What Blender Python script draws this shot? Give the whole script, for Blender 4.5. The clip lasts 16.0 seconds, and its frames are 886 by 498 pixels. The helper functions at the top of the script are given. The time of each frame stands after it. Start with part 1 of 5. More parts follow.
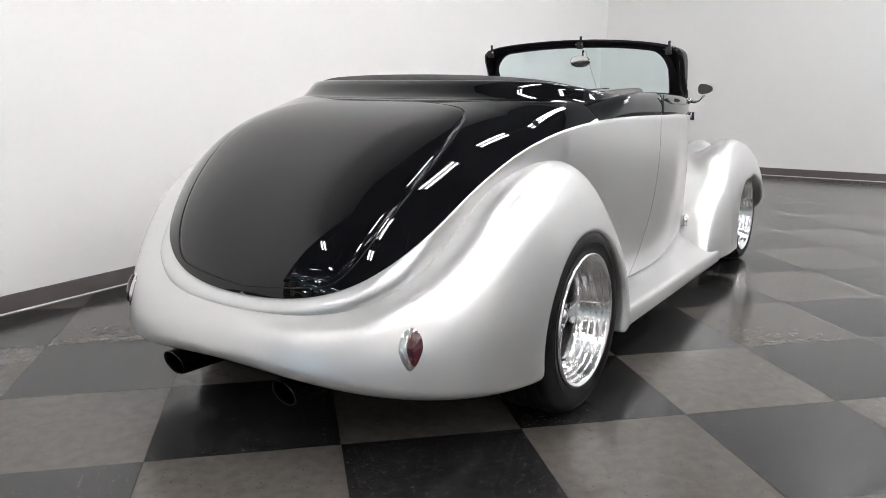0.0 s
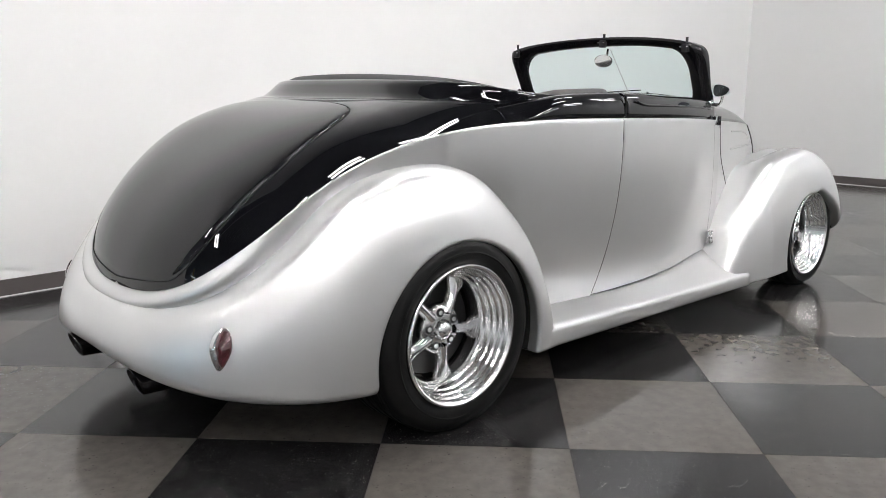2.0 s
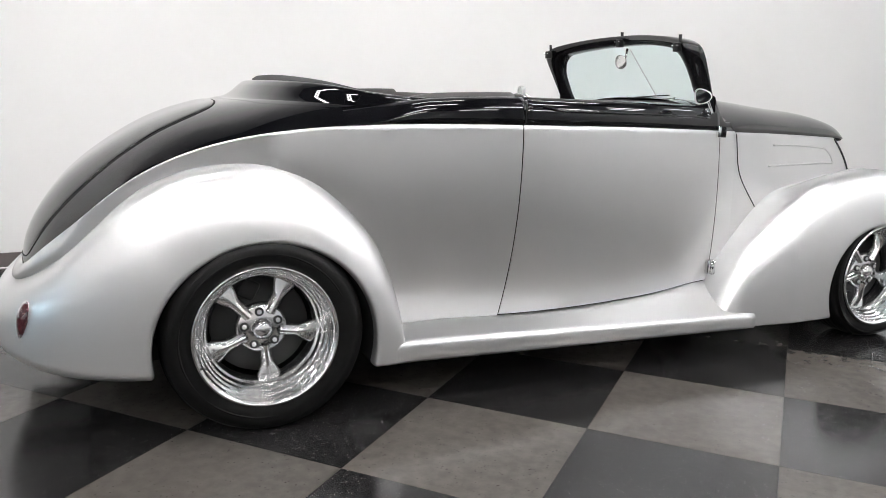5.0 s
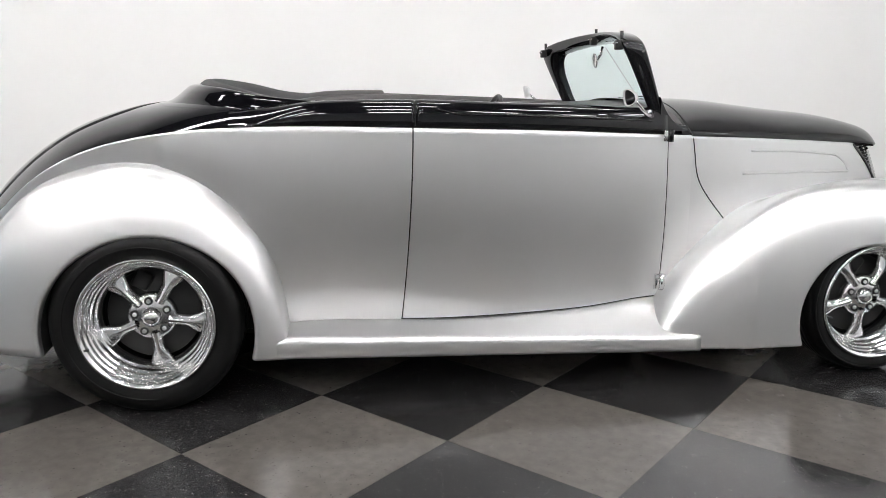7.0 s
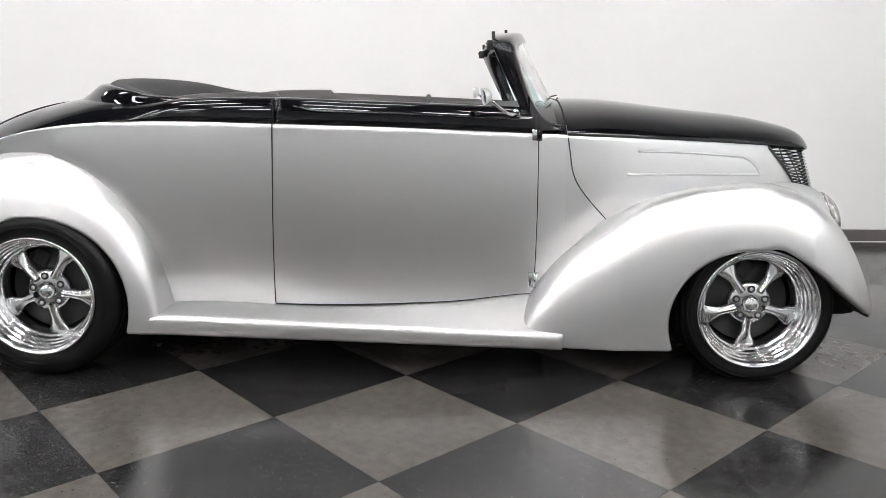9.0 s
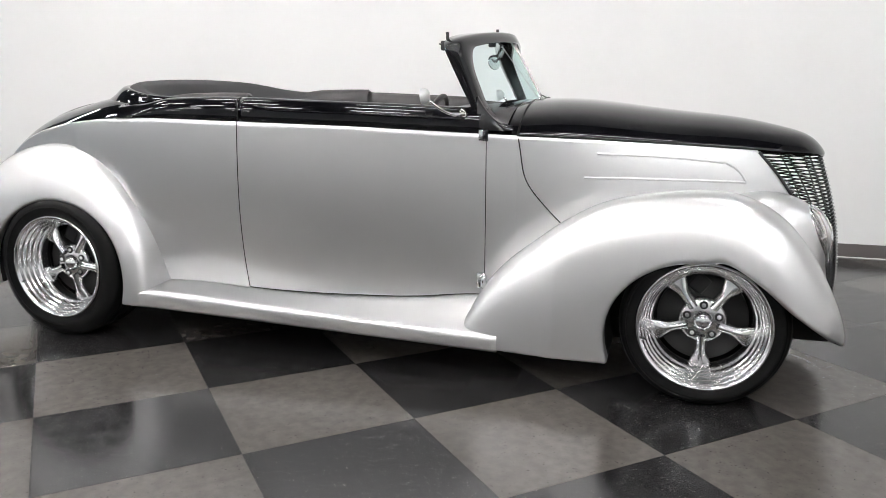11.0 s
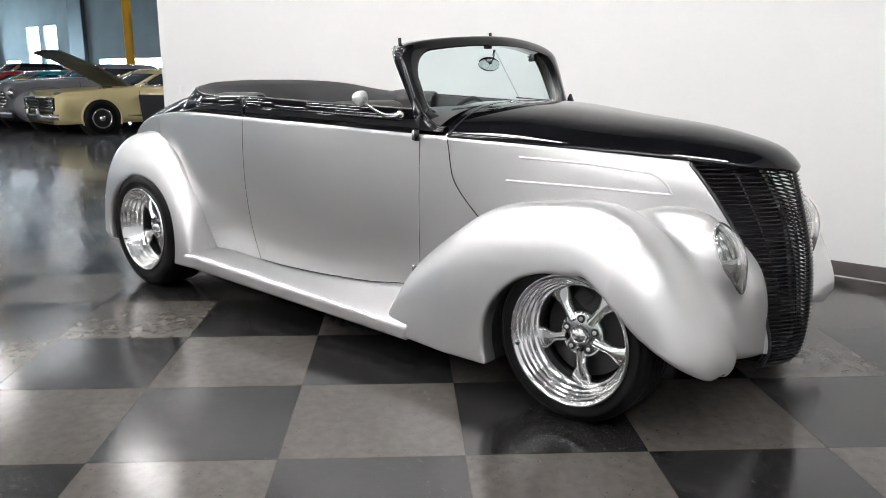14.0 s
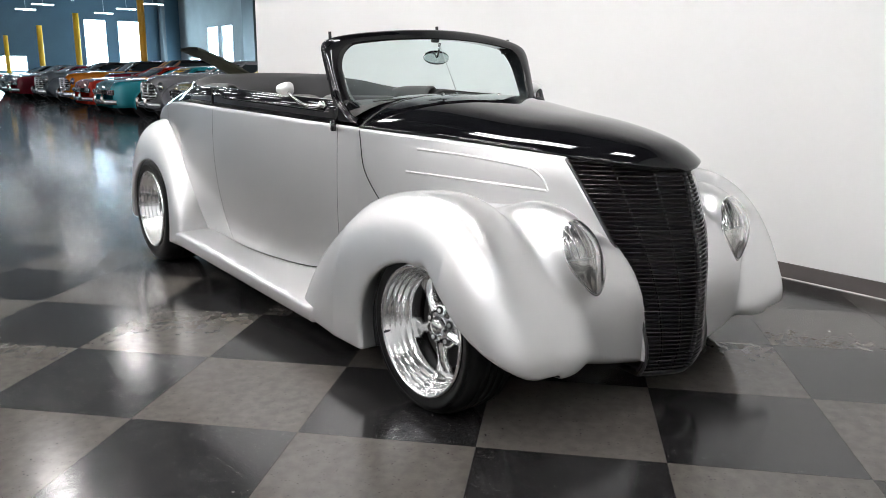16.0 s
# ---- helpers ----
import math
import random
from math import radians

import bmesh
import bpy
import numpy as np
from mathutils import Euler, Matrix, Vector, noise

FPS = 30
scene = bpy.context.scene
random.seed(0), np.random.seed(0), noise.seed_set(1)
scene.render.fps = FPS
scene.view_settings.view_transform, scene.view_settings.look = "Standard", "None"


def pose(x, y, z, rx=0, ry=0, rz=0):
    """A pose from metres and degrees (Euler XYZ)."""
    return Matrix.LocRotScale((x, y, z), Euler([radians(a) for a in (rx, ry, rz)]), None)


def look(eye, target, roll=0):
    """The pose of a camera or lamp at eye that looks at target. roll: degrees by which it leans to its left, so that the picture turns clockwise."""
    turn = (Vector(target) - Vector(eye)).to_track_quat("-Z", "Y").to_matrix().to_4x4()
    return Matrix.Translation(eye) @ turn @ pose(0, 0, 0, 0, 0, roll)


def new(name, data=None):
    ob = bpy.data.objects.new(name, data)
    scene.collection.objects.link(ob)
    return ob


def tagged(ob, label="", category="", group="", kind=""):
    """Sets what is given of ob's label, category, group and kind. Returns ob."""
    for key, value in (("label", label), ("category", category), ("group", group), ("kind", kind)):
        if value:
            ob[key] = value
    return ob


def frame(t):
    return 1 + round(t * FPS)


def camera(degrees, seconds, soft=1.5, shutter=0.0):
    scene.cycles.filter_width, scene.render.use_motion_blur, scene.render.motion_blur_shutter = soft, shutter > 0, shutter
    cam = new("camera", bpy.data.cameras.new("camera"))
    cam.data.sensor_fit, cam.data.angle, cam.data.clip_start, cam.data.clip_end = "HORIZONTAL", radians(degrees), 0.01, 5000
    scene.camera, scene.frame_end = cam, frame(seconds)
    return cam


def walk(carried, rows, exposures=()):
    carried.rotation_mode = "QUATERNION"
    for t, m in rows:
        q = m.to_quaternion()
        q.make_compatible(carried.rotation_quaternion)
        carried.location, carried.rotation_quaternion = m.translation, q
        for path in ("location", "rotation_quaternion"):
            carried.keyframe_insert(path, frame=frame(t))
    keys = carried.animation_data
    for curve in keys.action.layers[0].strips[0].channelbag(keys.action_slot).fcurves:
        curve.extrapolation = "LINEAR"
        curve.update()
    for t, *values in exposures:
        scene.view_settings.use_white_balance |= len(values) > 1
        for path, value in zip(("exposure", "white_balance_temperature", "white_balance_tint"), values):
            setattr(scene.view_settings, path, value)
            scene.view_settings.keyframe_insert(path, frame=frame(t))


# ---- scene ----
cam = camera(59.7, 16.0, soft=0.75)
PATH = [
    (0, (0.069, 0.133, 1.155), (0.452, 2.049, 0.731), 0.1),
    (0.5, (0.359, 0.129, 1.165), (0.598, 2.069, 0.743), -0.0),
    (1, (0.626, 0.133, 1.162), (0.747, 2.084, 0.74), -0.1),
    (1.5, (0.885, 0.139, 1.157), (0.903, 2.094, 0.737), 0.1),
    (2, (1.147, 0.164, 1.14), (1.032, 2.117, 0.725), 0.1),
    (2.5, (1.385, 0.205, 1.142), (1.132, 2.145, 0.727), 0.3),
    (3, (1.618, 0.287, 1.138), (1.233, 2.207, 0.729), 0.5),
    (3.5, (1.868, 0.352, 1.149), (1.348, 2.239, 0.738), 0.4),
    (4, (2.098, 0.428, 1.138), (1.496, 2.291, 0.728), 0.7),
    (6.5, (3.31, 1.035, 1.182), (2.167, 2.62, 0.755), 0.1),
    (7, (3.499, 1.201, 1.176), (2.285, 2.733, 0.751), 0.2),
    (7.5, (3.702, 1.351, 1.173), (2.425, 2.83, 0.747), 0.2),
    (8, (3.923, 1.497, 1.168), (2.584, 2.922, 0.748), 0.2),
    (8.5, (4.137, 1.661, 1.163), (2.743, 3.033, 0.743), 0.2),
    (9, (4.331, 1.802, 1.166), (2.883, 3.116, 0.747), 0.3),
    (11.5, (5.114, 2.88, 1.185), (3.317, 3.647, 0.759), 0.1),
    (12, (5.226, 3.106, 1.197), (3.397, 3.794, 0.769), 0.3),
    (12.5, (5.309, 3.328, 1.216), (3.443, 3.902, 0.779), 0.5),
    (13, (5.408, 3.571, 1.229), (3.502, 3.983, 0.786), 0.4),
    (13.5, (5.479, 3.843, 1.226), (3.544, 4.094, 0.786), 0.2),
    (14, (5.56, 4.107, 1.216), (3.612, 4.207, 0.776), 0.2),
    (14.5, (5.594, 4.345, 1.219), (3.644, 4.349, 0.778), 0.3),
    (15, (5.614, 4.634, 1.218), (3.666, 4.532, 0.775), 0.2),
    (15.5, (5.599, 4.91, 1.224), (3.662, 4.709, 0.768), 0.4),
    (16, (5.565, 5.154, 1.198), (3.638, 4.856, 0.752), 0.6),
]
walk(cam, [(t, look(eye, target, roll)) for t, eye, target, roll in PATH], exposures=[(0, 0.0), (16, 0.0)])

# ---- the stage: x along the car, y to its left, rear axle at the origin ----
STAGE = pose(0.4572, 3.1661, 0, 0, 0, 46.94)
WALL_Y, WALL_END, END_X, BAY_X = 2.07, -4.65, 8.0, -4.72
HALL_X, HALL_Y, HALL_FRONT, CEIL = -70.0, 24.6, -16.0, 8.0

# ---- world and light ----
world = bpy.data.worlds.new("world")
scene.world = world
world.use_nodes = True
world.node_tree.nodes["Background"].inputs[0].default_value = (0.75, 0.85, 1.0, 1)
world.node_tree.nodes["Background"].inputs[1].default_value = 0.3
TUBE_POWER = 62.0
SKY_POWER = 34.0


# ---- materials ----
def mat(name, colour, rough=0.5, metal=0.0, coat=0.0, coat_rough=0.03, bump=0.0, grain=40.0, vary=0.0, vary_scale=3.0,
        rough_vary=0.0, transmission=0.0, emit=0.0, spec=0.5, ior=1.5, speck=None, per_object=0.0):
    m = bpy.data.materials.new(name)
    m.use_nodes = True
    nt = m.node_tree
    b = nt.nodes["Principled BSDF"]
    b.inputs["Base Color"].default_value = (*colour, 1)
    b.inputs["Roughness"].default_value = rough
    b.inputs["Metallic"].default_value = metal
    b.inputs["Coat Weight"].default_value = coat
    b.inputs["Coat Roughness"].default_value = coat_rough
    b.inputs["Transmission Weight"].default_value = transmission
    b.inputs["Specular IOR Level"].default_value = spec
    b.inputs["IOR"].default_value = ior
    if emit:
        b.inputs["Emission Color"].default_value = (*colour, 1)
        b.inputs["Emission Strength"].default_value = emit
    co = nt.nodes.new("ShaderNodeTexCoord").outputs["Object"]
    out = None
    if per_object:
        # each piece shows its own stretch of the pattern
        info = nt.nodes.new("ShaderNodeObjectInfo")
        shift = nt.nodes.new("ShaderNodeVectorMath")
        shift.operation = "MULTIPLY_ADD"
        nt.links.new(info.outputs["Random"], shift.inputs[0])
        shift.inputs[1].default_value = (57.0, 91.0, 0.0)
        nt.links.new(co, shift.inputs[2])
        co = shift.outputs[0]

    def noise_at(scale, detail=4.0):
        n = nt.nodes.new("ShaderNodeTexNoise")
        n.inputs["Scale"].default_value = scale
        n.inputs["Detail"].default_value = detail
        nt.links.new(co, n.inputs["Vector"])
        return n

    def ramp(fac, lo, hi, a, c):
        r = nt.nodes.new("ShaderNodeMapRange")
        r.inputs[1].default_value, r.inputs[2].default_value = lo, hi
        r.inputs[3].default_value, r.inputs[4].default_value = a, c
        nt.links.new(fac, r.inputs[0])
        return r.outputs[0]

    def mixed(a, c, fac):
        x = nt.nodes.new("ShaderNodeMix")
        x.data_type = "RGBA"
        for sock, v in ((x.inputs[6], a), (x.inputs[7], c)):
            if isinstance(v, tuple):
                sock.default_value = (*v, 1)
            else:
                nt.links.new(v, sock)
        nt.links.new(fac, x.inputs[0])
        return x.outputs[2]

    if vary:
        big, small = noise_at(vary_scale), noise_at(grain, 6.0)
        dark = tuple(c * (1 - vary) for c in colour)
        light = tuple(min(1, c * (1 + vary)) for c in colour)
        out = mixed(dark, light, ramp(big.outputs[0], 0.35, 0.65, 0, 1))
        out = mixed(out, dark, ramp(small.outputs[0], 0.55, 0.75, 0, 0.6))
    if speck:
        sc, amount, tint = speck
        v = nt.nodes.new("ShaderNodeTexVoronoi")
        v.inputs["Scale"].default_value = sc
        nt.links.new(co, v.inputs["Vector"])
        warp = noise_at(sc * 0.35, 2.0)
        a = ramp(v.outputs["Distance"], amount, amount + 0.05, 1, 0)
        c = ramp(warp.outputs[0], 0.50, 0.57, 0, 1)
        mul = nt.nodes.new("ShaderNodeMath")
        mul.operation = "MULTIPLY"
        nt.links.new(a, mul.inputs[0])
        nt.links.new(c, mul.inputs[1])
        # some flecks fainter than others
        faint = nt.nodes.new("ShaderNodeMath")
        faint.operation = "MULTIPLY"
        nt.links.new(mul.outputs[0], faint.inputs[0])
        nt.links.new(ramp(v.outputs["Color"], 0.2, 0.85, 0.12, 1), faint.inputs[1])
        mul = faint
        out = mixed(out if out is not None else colour, tint, mul.outputs[0])
    if per_object:
        hsv = nt.nodes.new("ShaderNodeHueSaturation")
        nt.links.new(ramp(info.outputs["Random"], 0, 1, 1 - per_object, 1 + per_object), hsv.inputs["Value"])
        if out is not None:
            nt.links.new(out, hsv.inputs["Color"])
        else:
            hsv.inputs["Color"].default_value = (*colour, 1)
        out = hsv.outputs[0]
    if out is not None:
        nt.links.new(out, b.inputs["Base Color"])
    if rough_vary:
        n = noise_at(vary_scale * 1.7, 5.0)
        nt.links.new(ramp(n.outputs[0], 0.3, 0.7, rough * (1 - rough_vary), rough * (1 + rough_vary)), b.inputs["Roughness"])
    if bump:
        n = noise_at(grain, 6.0)
        bp = nt.nodes.new("ShaderNodeBump")
        bp.inputs["Strength"].default_value = bump
        bp.inputs["Distance"].default_value = 0.002
        nt.links.new(n.outputs[0], bp.inputs["Height"])
        nt.links.new(bp.outputs[0], b.inputs["Normal"])
    return m


SILVER = mat("silver_paint", (0.73, 0.73, 0.732), 0.35, 0.89, coat=0.6, coat_rough=0.05, vary=0.03, vary_scale=1.2, grain=900)
BLACK = mat("black_paint", (0.004, 0.004, 0.005), 0.3, 0.0, coat=1.0, coat_rough=0.015, spec=0.0)
SEAM = mat("seam_dark", (0.01, 0.01, 0.01), 0.8)
TRIM_BLACK = mat("satin_black_trim", (0.012, 0.012, 0.013), 0.3, coat=0.4, bump=0.05, grain=300)
RUBBER = mat("tyre_rubber", (0.006, 0.006, 0.006), 0.42, spec=0.16, bump=0.15, grain=220, vary=0.25, vary_scale=8)
CHROME = mat("polished_alloy", (0.80, 0.80, 0.80), 0.16, 1.0, rough_vary=0.5, vary_scale=9)
CHROME_SILVER = mat("bright_silver", (0.88, 0.88, 0.88), 0.36, 0.8, coat=0.5, coat_rough=0.1)
MIRROR = mat("mirror_glass", (0.62, 0.63, 0.64), 0.015, 1.0)
CHROME_SOFT = mat("satin_alloy", (0.55, 0.55, 0.56), 0.3, 1.0)
WELL_BLACK = mat("brake_black", (0.012, 0.012, 0.012), 0.55, bump=0.1, grain=80, vary=0.2)
DARK_METAL = mat("dark_iron", (0.03, 0.03, 0.03), 0.5, 0.6, bump=0.2, grain=60, vary=0.3)
STEEL_PIPE = mat("dark_pipe", (0.07, 0.068, 0.07), 0.22, 1.0, rough_vary=0.4)
LEATHER = mat("charcoal_leather", (0.045, 0.042, 0.042), 0.45, bump=0.35, grain=260, vary=0.15)
CLOTH = mat("charcoal_padding", (0.05, 0.05, 0.052), 0.75, bump=0.3, grain=500, vary=0.12)
RED_LENS = mat("red_lens", (0.045, 0.001, 0.004), 0.08, coat=1.0, spec=0.6)
REFLECTOR = mat("lamp_reflector", (0.50, 0.49, 0.475), 0.13, 1.0, vary=0.35, vary_scale=26)
LENS = mat("clear_lens", (0.97, 0.975, 0.97), 0.02, transmission=0.97, ior=1.3)
GLASS = mat("tinted_glass", (0.73, 0.91, 0.905), 0.0, transmission=1.0, ior=1.02, spec=0.25)
WHITE_WALL = mat("white_wall_paint", (0.82, 0.82, 0.815), 0.6, bump=0.03, grain=120, vary=0.012, vary_scale=0.6)
BASE_VINYL = mat("grey_brown_vinyl", (0.105, 0.092, 0.09), 0.45, vary=0.08, vary_scale=2, bump=0.05, grain=80)
CAULK = mat("white_caulk", (0.7, 0.68, 0.67), 0.5, vary=0.08, vary_scale=6)
TILE_DARK = mat("black_speckled_tile", (0.0160, 0.0153, 0.0157), 0.17, bump=0.005, grain=35, vary=0.2, vary_scale=9, rough_vary=0.25, spec=0.44,
                speck=(118.0, 0.165, (0.36, 0.345, 0.325)), per_object=0.10)
TILE_LIGHT = mat("warm_grey_tile", (0.084, 0.0765, 0.069), 0.17, spec=0.40, bump=0.005, grain=70, vary=0.11, vary_scale=22, rough_vary=0.25,
                 speck=(75.0, 0.20, (0.036, 0.031, 0.027)), per_object=0.07)
SUBFLOOR = mat("dark_joint", (0.02, 0.02, 0.02), 0.7)
EPOXY = mat("grey_epoxy_floor", (0.11, 0.113, 0.122), 0.12, spec=0.13, vary=0.12, vary_scale=0.5, rough_vary=0.06)
HALL_WALL = mat("blue_grey_concrete", (0.044, 0.080, 0.106), 0.7, vary=0.12, vary_scale=0.35, bump=0.1, grain=8)
HALL_WALL_B = mat("grey_concrete", (0.235, 0.235, 0.23), 0.7, vary=0.12, vary_scale=0.35, bump=0.1, grain=8)
# unseen wall, made pale so that the doors reflect more light
FRONT_WALL = mat("pale_fill_wall", (0.74, 0.74, 0.74), 0.7, vary=0.06, vary_scale=0.35, bump=0.1, grain=8)
HALL_DARK = mat("dark_grey_steel", (0.07, 0.075, 0.08), 0.5, vary=0.15, vary_scale=0.5)
CEILING = mat("grey_deck_ceiling", (0.14, 0.15, 0.16), 0.8, vary=0.08, vary_scale=0.5)
YELLOW = mat("safety_yellow_paint", (0.80, 0.42, 0.01), 0.4, vary=0.06, vary_scale=2)
TUBE = mat("lamp_tube", (1.0, 0.976, 0.970), emit=TUBE_POWER)
# the tubes at half power, to weaken their reflections in the floor
TUBE_DIM = mat("dim_lamp_tube", (0.94, 0.97, 1.0), emit=TUBE_POWER * 0.5)
LAMP_BODY = mat("white_lamp_housing", (0.75, 0.75, 0.75), 0.4)
DAY = mat("daylight_pane", (0.56, 0.82, 1.0), emit=SKY_POWER)
PLASTIC_WHITE = mat("white_plastic", (0.86, 0.86, 0.85), 0.35)


# ---- mesh helpers ----
def finish(me, smooth=True):
    if smooth:
        me.polygons.foreach_set("use_smooth", [True] * len(me.polygons))
    me.update()
    return me


def mesh_of(name, verts, faces, smooth=True):
    me = bpy.data.meshes.new(name)
    me.from_pydata([tuple(map(float, v)) for v in verts], [], faces)
    return finish(me, smooth)


def bm_mesh(bm, name, smooth=True):
    me = bpy.data.meshes.new(name)
    bm.to_mesh(me)
    bm.free()
    return finish(me, smooth)


def part(name, me, material, parent, label="", m=None):
    """One mesh under a thing or a part."""
    if isinstance(me, bmesh.types.BMesh):
        me = bm_mesh(me, name)
    for one in material if isinstance(material, (list, tuple)) else (material,):
        if len(me.materials) < (len(material) if isinstance(material, (list, tuple)) else 1):
            me.materials.append(one)
    ob = new(name, me)
    ob.parent = parent
    if m is not None:
        ob.matrix_basis = m
    if label:
        ob["label"] = label
    return ob


def thing(name, m, label, category, group="", kind=""):
    return tagged_at(new(name), m, label, category, group, kind)


def tagged_at(ob, m, label, category, group="", kind=""):
    ob.matrix_basis = m
    return tagged(ob, label, category, group, kind)


def structure(name, me, material, label, category, m=STAGE):
    if isinstance(me, bmesh.types.BMesh):
        me = bm_mesh(me, name, False)
    me.materials.append(material)
    ob = new(name, me)
    ob.matrix_basis = m
    return tagged(ob, label, category, kind="structure")


def box_bm(lo, hi, bevel=0.0, segments=2, bm=None):
    bm = bm or bmesh.new()
    c = [(a + b) / 2 for a, b in zip(lo, hi)]
    d = [b - a for a, b in zip(lo, hi)]
    r = bmesh.ops.create_cube(bm, size=1, matrix=Matrix.LocRotScale(c, None, d))
    if bevel:
        edges = list({e for v in r["verts"] for e in v.link_edges})
        bmesh.ops.bevel(bm, geom=edges, offset=bevel, segments=segments, affect="EDGES", profile=0.5)
    return bm


def lathe(profile, n=64, axis="y"):
    """Verts and faces of a closed or open profile of (radius, height) turned round an axis."""
    v, f = [], []
    k = len(profile)
    for i in range(n):
        a = 2 * math.pi * i / n
        for r, h in profile:
            p = (r * math.cos(a), h, r * math.sin(a))
            v.append(p if axis == "y" else (p[0], p[2], p[1]))
    for i in range(n):
        j = (i + 1) % n
        for q in range(k - 1):
            f.append((i * k + q, i * k + q + 1, j * k + q + 1, j * k + q))
    return v, f


def crisp(profile, d=0.0004):
    """A profile whose corners stay sharp under smooth shading."""
    res = [profile[0]]
    for a, b, c in zip(profile, profile[1:], profile[2:]):
        for q in (a, c):
            l = math.hypot(q[0] - b[0], q[1] - b[1])
            f = min(0.4, d / l)
            res.append((b[0] + (q[0] - b[0]) * f, b[1] + (q[1] - b[1]) * f))
    return res + [profile[-1]]


def grid_faces(nu, nv, closed=False):
    out = []
    for i in range(nu if closed else nu - 1):
        j = (i + 1) % nu
        for q in range(nv - 1):
            out.append((i * nv + q, j * nv + q, j * nv + q + 1, i * nv + q + 1))
    return out


def grid_mesh(name, rows, closed=False, flip=False):
    """rows: array (nu, nv, 3)."""
    rows = np.asarray(rows, float)
    f = grid_faces(rows.shape[0], rows.shape[1], closed)
    if flip:
        f = [q[::-1] for q in f]
    return mesh_of(name, rows.reshape(-1, 3), f)


def tube(path, radius, n=8, cap=True, closed=False):
    """A pipe along a path of points."""
    path = [Vector(p) for p in path]
    v, f = [], []
    up = Vector((0.13, 0.21, 0.97))
    k = len(path)
    for i, p in enumerate(path):
        a, b = path[i - 1] if (i or closed) else p, path[(i + 1) % k] if (i < k - 1 or closed) else p
        d = (b - a).normalized()
        side = d.cross(up).normalized()
        top = side.cross(d)
        r = radius[i] if isinstance(radius, (list, tuple)) else radius
        for q in range(n):
            an = 2 * math.pi * q / n
            v.append(p + side * (r * math.cos(an)) + top * (r * math.sin(an)))
    for i in range(k if closed else k - 1):
        j = (i + 1) % k
        for q in range(n):
            w = (q + 1) % n
            f.append((i * n + q, j * n + q, j * n + w, i * n + w))
    if cap and not closed:
        f.append(tuple(range(n)))
        f.append(tuple(reversed(range((k - 1) * n, k * n))))
    return v, f


class Curve:
    """A smooth curve through points, by chord length (natural cubic)."""

    def __init__(self, points, closed_mirror=None):
        p = np.array(points, float)
        self.t = np.r_[0, np.cumsum(np.linalg.norm(np.diff(p, axis=0), axis=1))]
        self.p = p
        n = len(p)
        a = np.zeros((n, n))
        b = np.zeros_like(p)
        h = np.diff(self.t)
        a[0, 0] = a[-1, -1] = 1
        for i in range(1, n - 1):
            a[i, i - 1], a[i, i], a[i, i + 1] = h[i - 1], 2 * (h[i - 1] + h[i]), h[i]
            b[i] = 6 * ((p[i + 1] - p[i]) / h[i] - (p[i] - p[i - 1]) / h[i - 1])
        self.m = np.linalg.solve(a, b)

    def __call__(self, s):
        """s from 0 to 1 along the curve."""
        x = np.clip(np.asarray(s, float), 0, 1) * self.t[-1]
        i = np.clip(np.searchsorted(self.t, x, side="right") - 1, 0, len(self.t) - 2)
        h = (self.t[i + 1] - self.t[i])[..., None]
        a, b = (self.t[i + 1] - x)[..., None], (x - self.t[i])[..., None]
        m0, m1, p0, p1 = self.m[i], self.m[i + 1], self.p[i], self.p[i + 1]
        return m0 * a**3 / (6 * h) + m1 * b**3 / (6 * h) + (p0 / h - m0 * h / 6) * a + (p1 / h - m1 * h / 6) * b


def of_x(points, n=600):
    """A smooth function of x through points of (x, value)."""
    d = Curve(points)(np.linspace(0, 1, n))
    return lambda x: np.interp(x, d[:, 0], d[:, 1])


# ---- blended solids: a field is below zero inside ----
def smin(a, b, k):
    h = np.clip(0.5 + 0.5 * (b - a) / k, 0, 1)
    return b + (a - b) * h - k * h * (1 - h)


def smax(a, b, k):
    return -smin(-a, -b, k)


def slope(field, p, e=1e-3):
    g = np.stack([field(*(p + e * d).T) - field(*(p - e * d).T) for d in np.eye(3)], -1) / (2 * e)
    return g


def settle(field, p, rounds=4):
    for _ in range(rounds):
        g = slope(field, p)
        step = field(*p.T)[:, None] * g / np.maximum((g * g).sum(-1, keepdims=True), 1e-3)
        size = np.linalg.norm(step, axis=1, keepdims=True)
        p = p - step * np.minimum(1, 0.012 / np.maximum(size, 1e-9))
    g = slope(field, p)
    return p, g / np.maximum(np.linalg.norm(g, axis=1, keepdims=True), 1e-9)


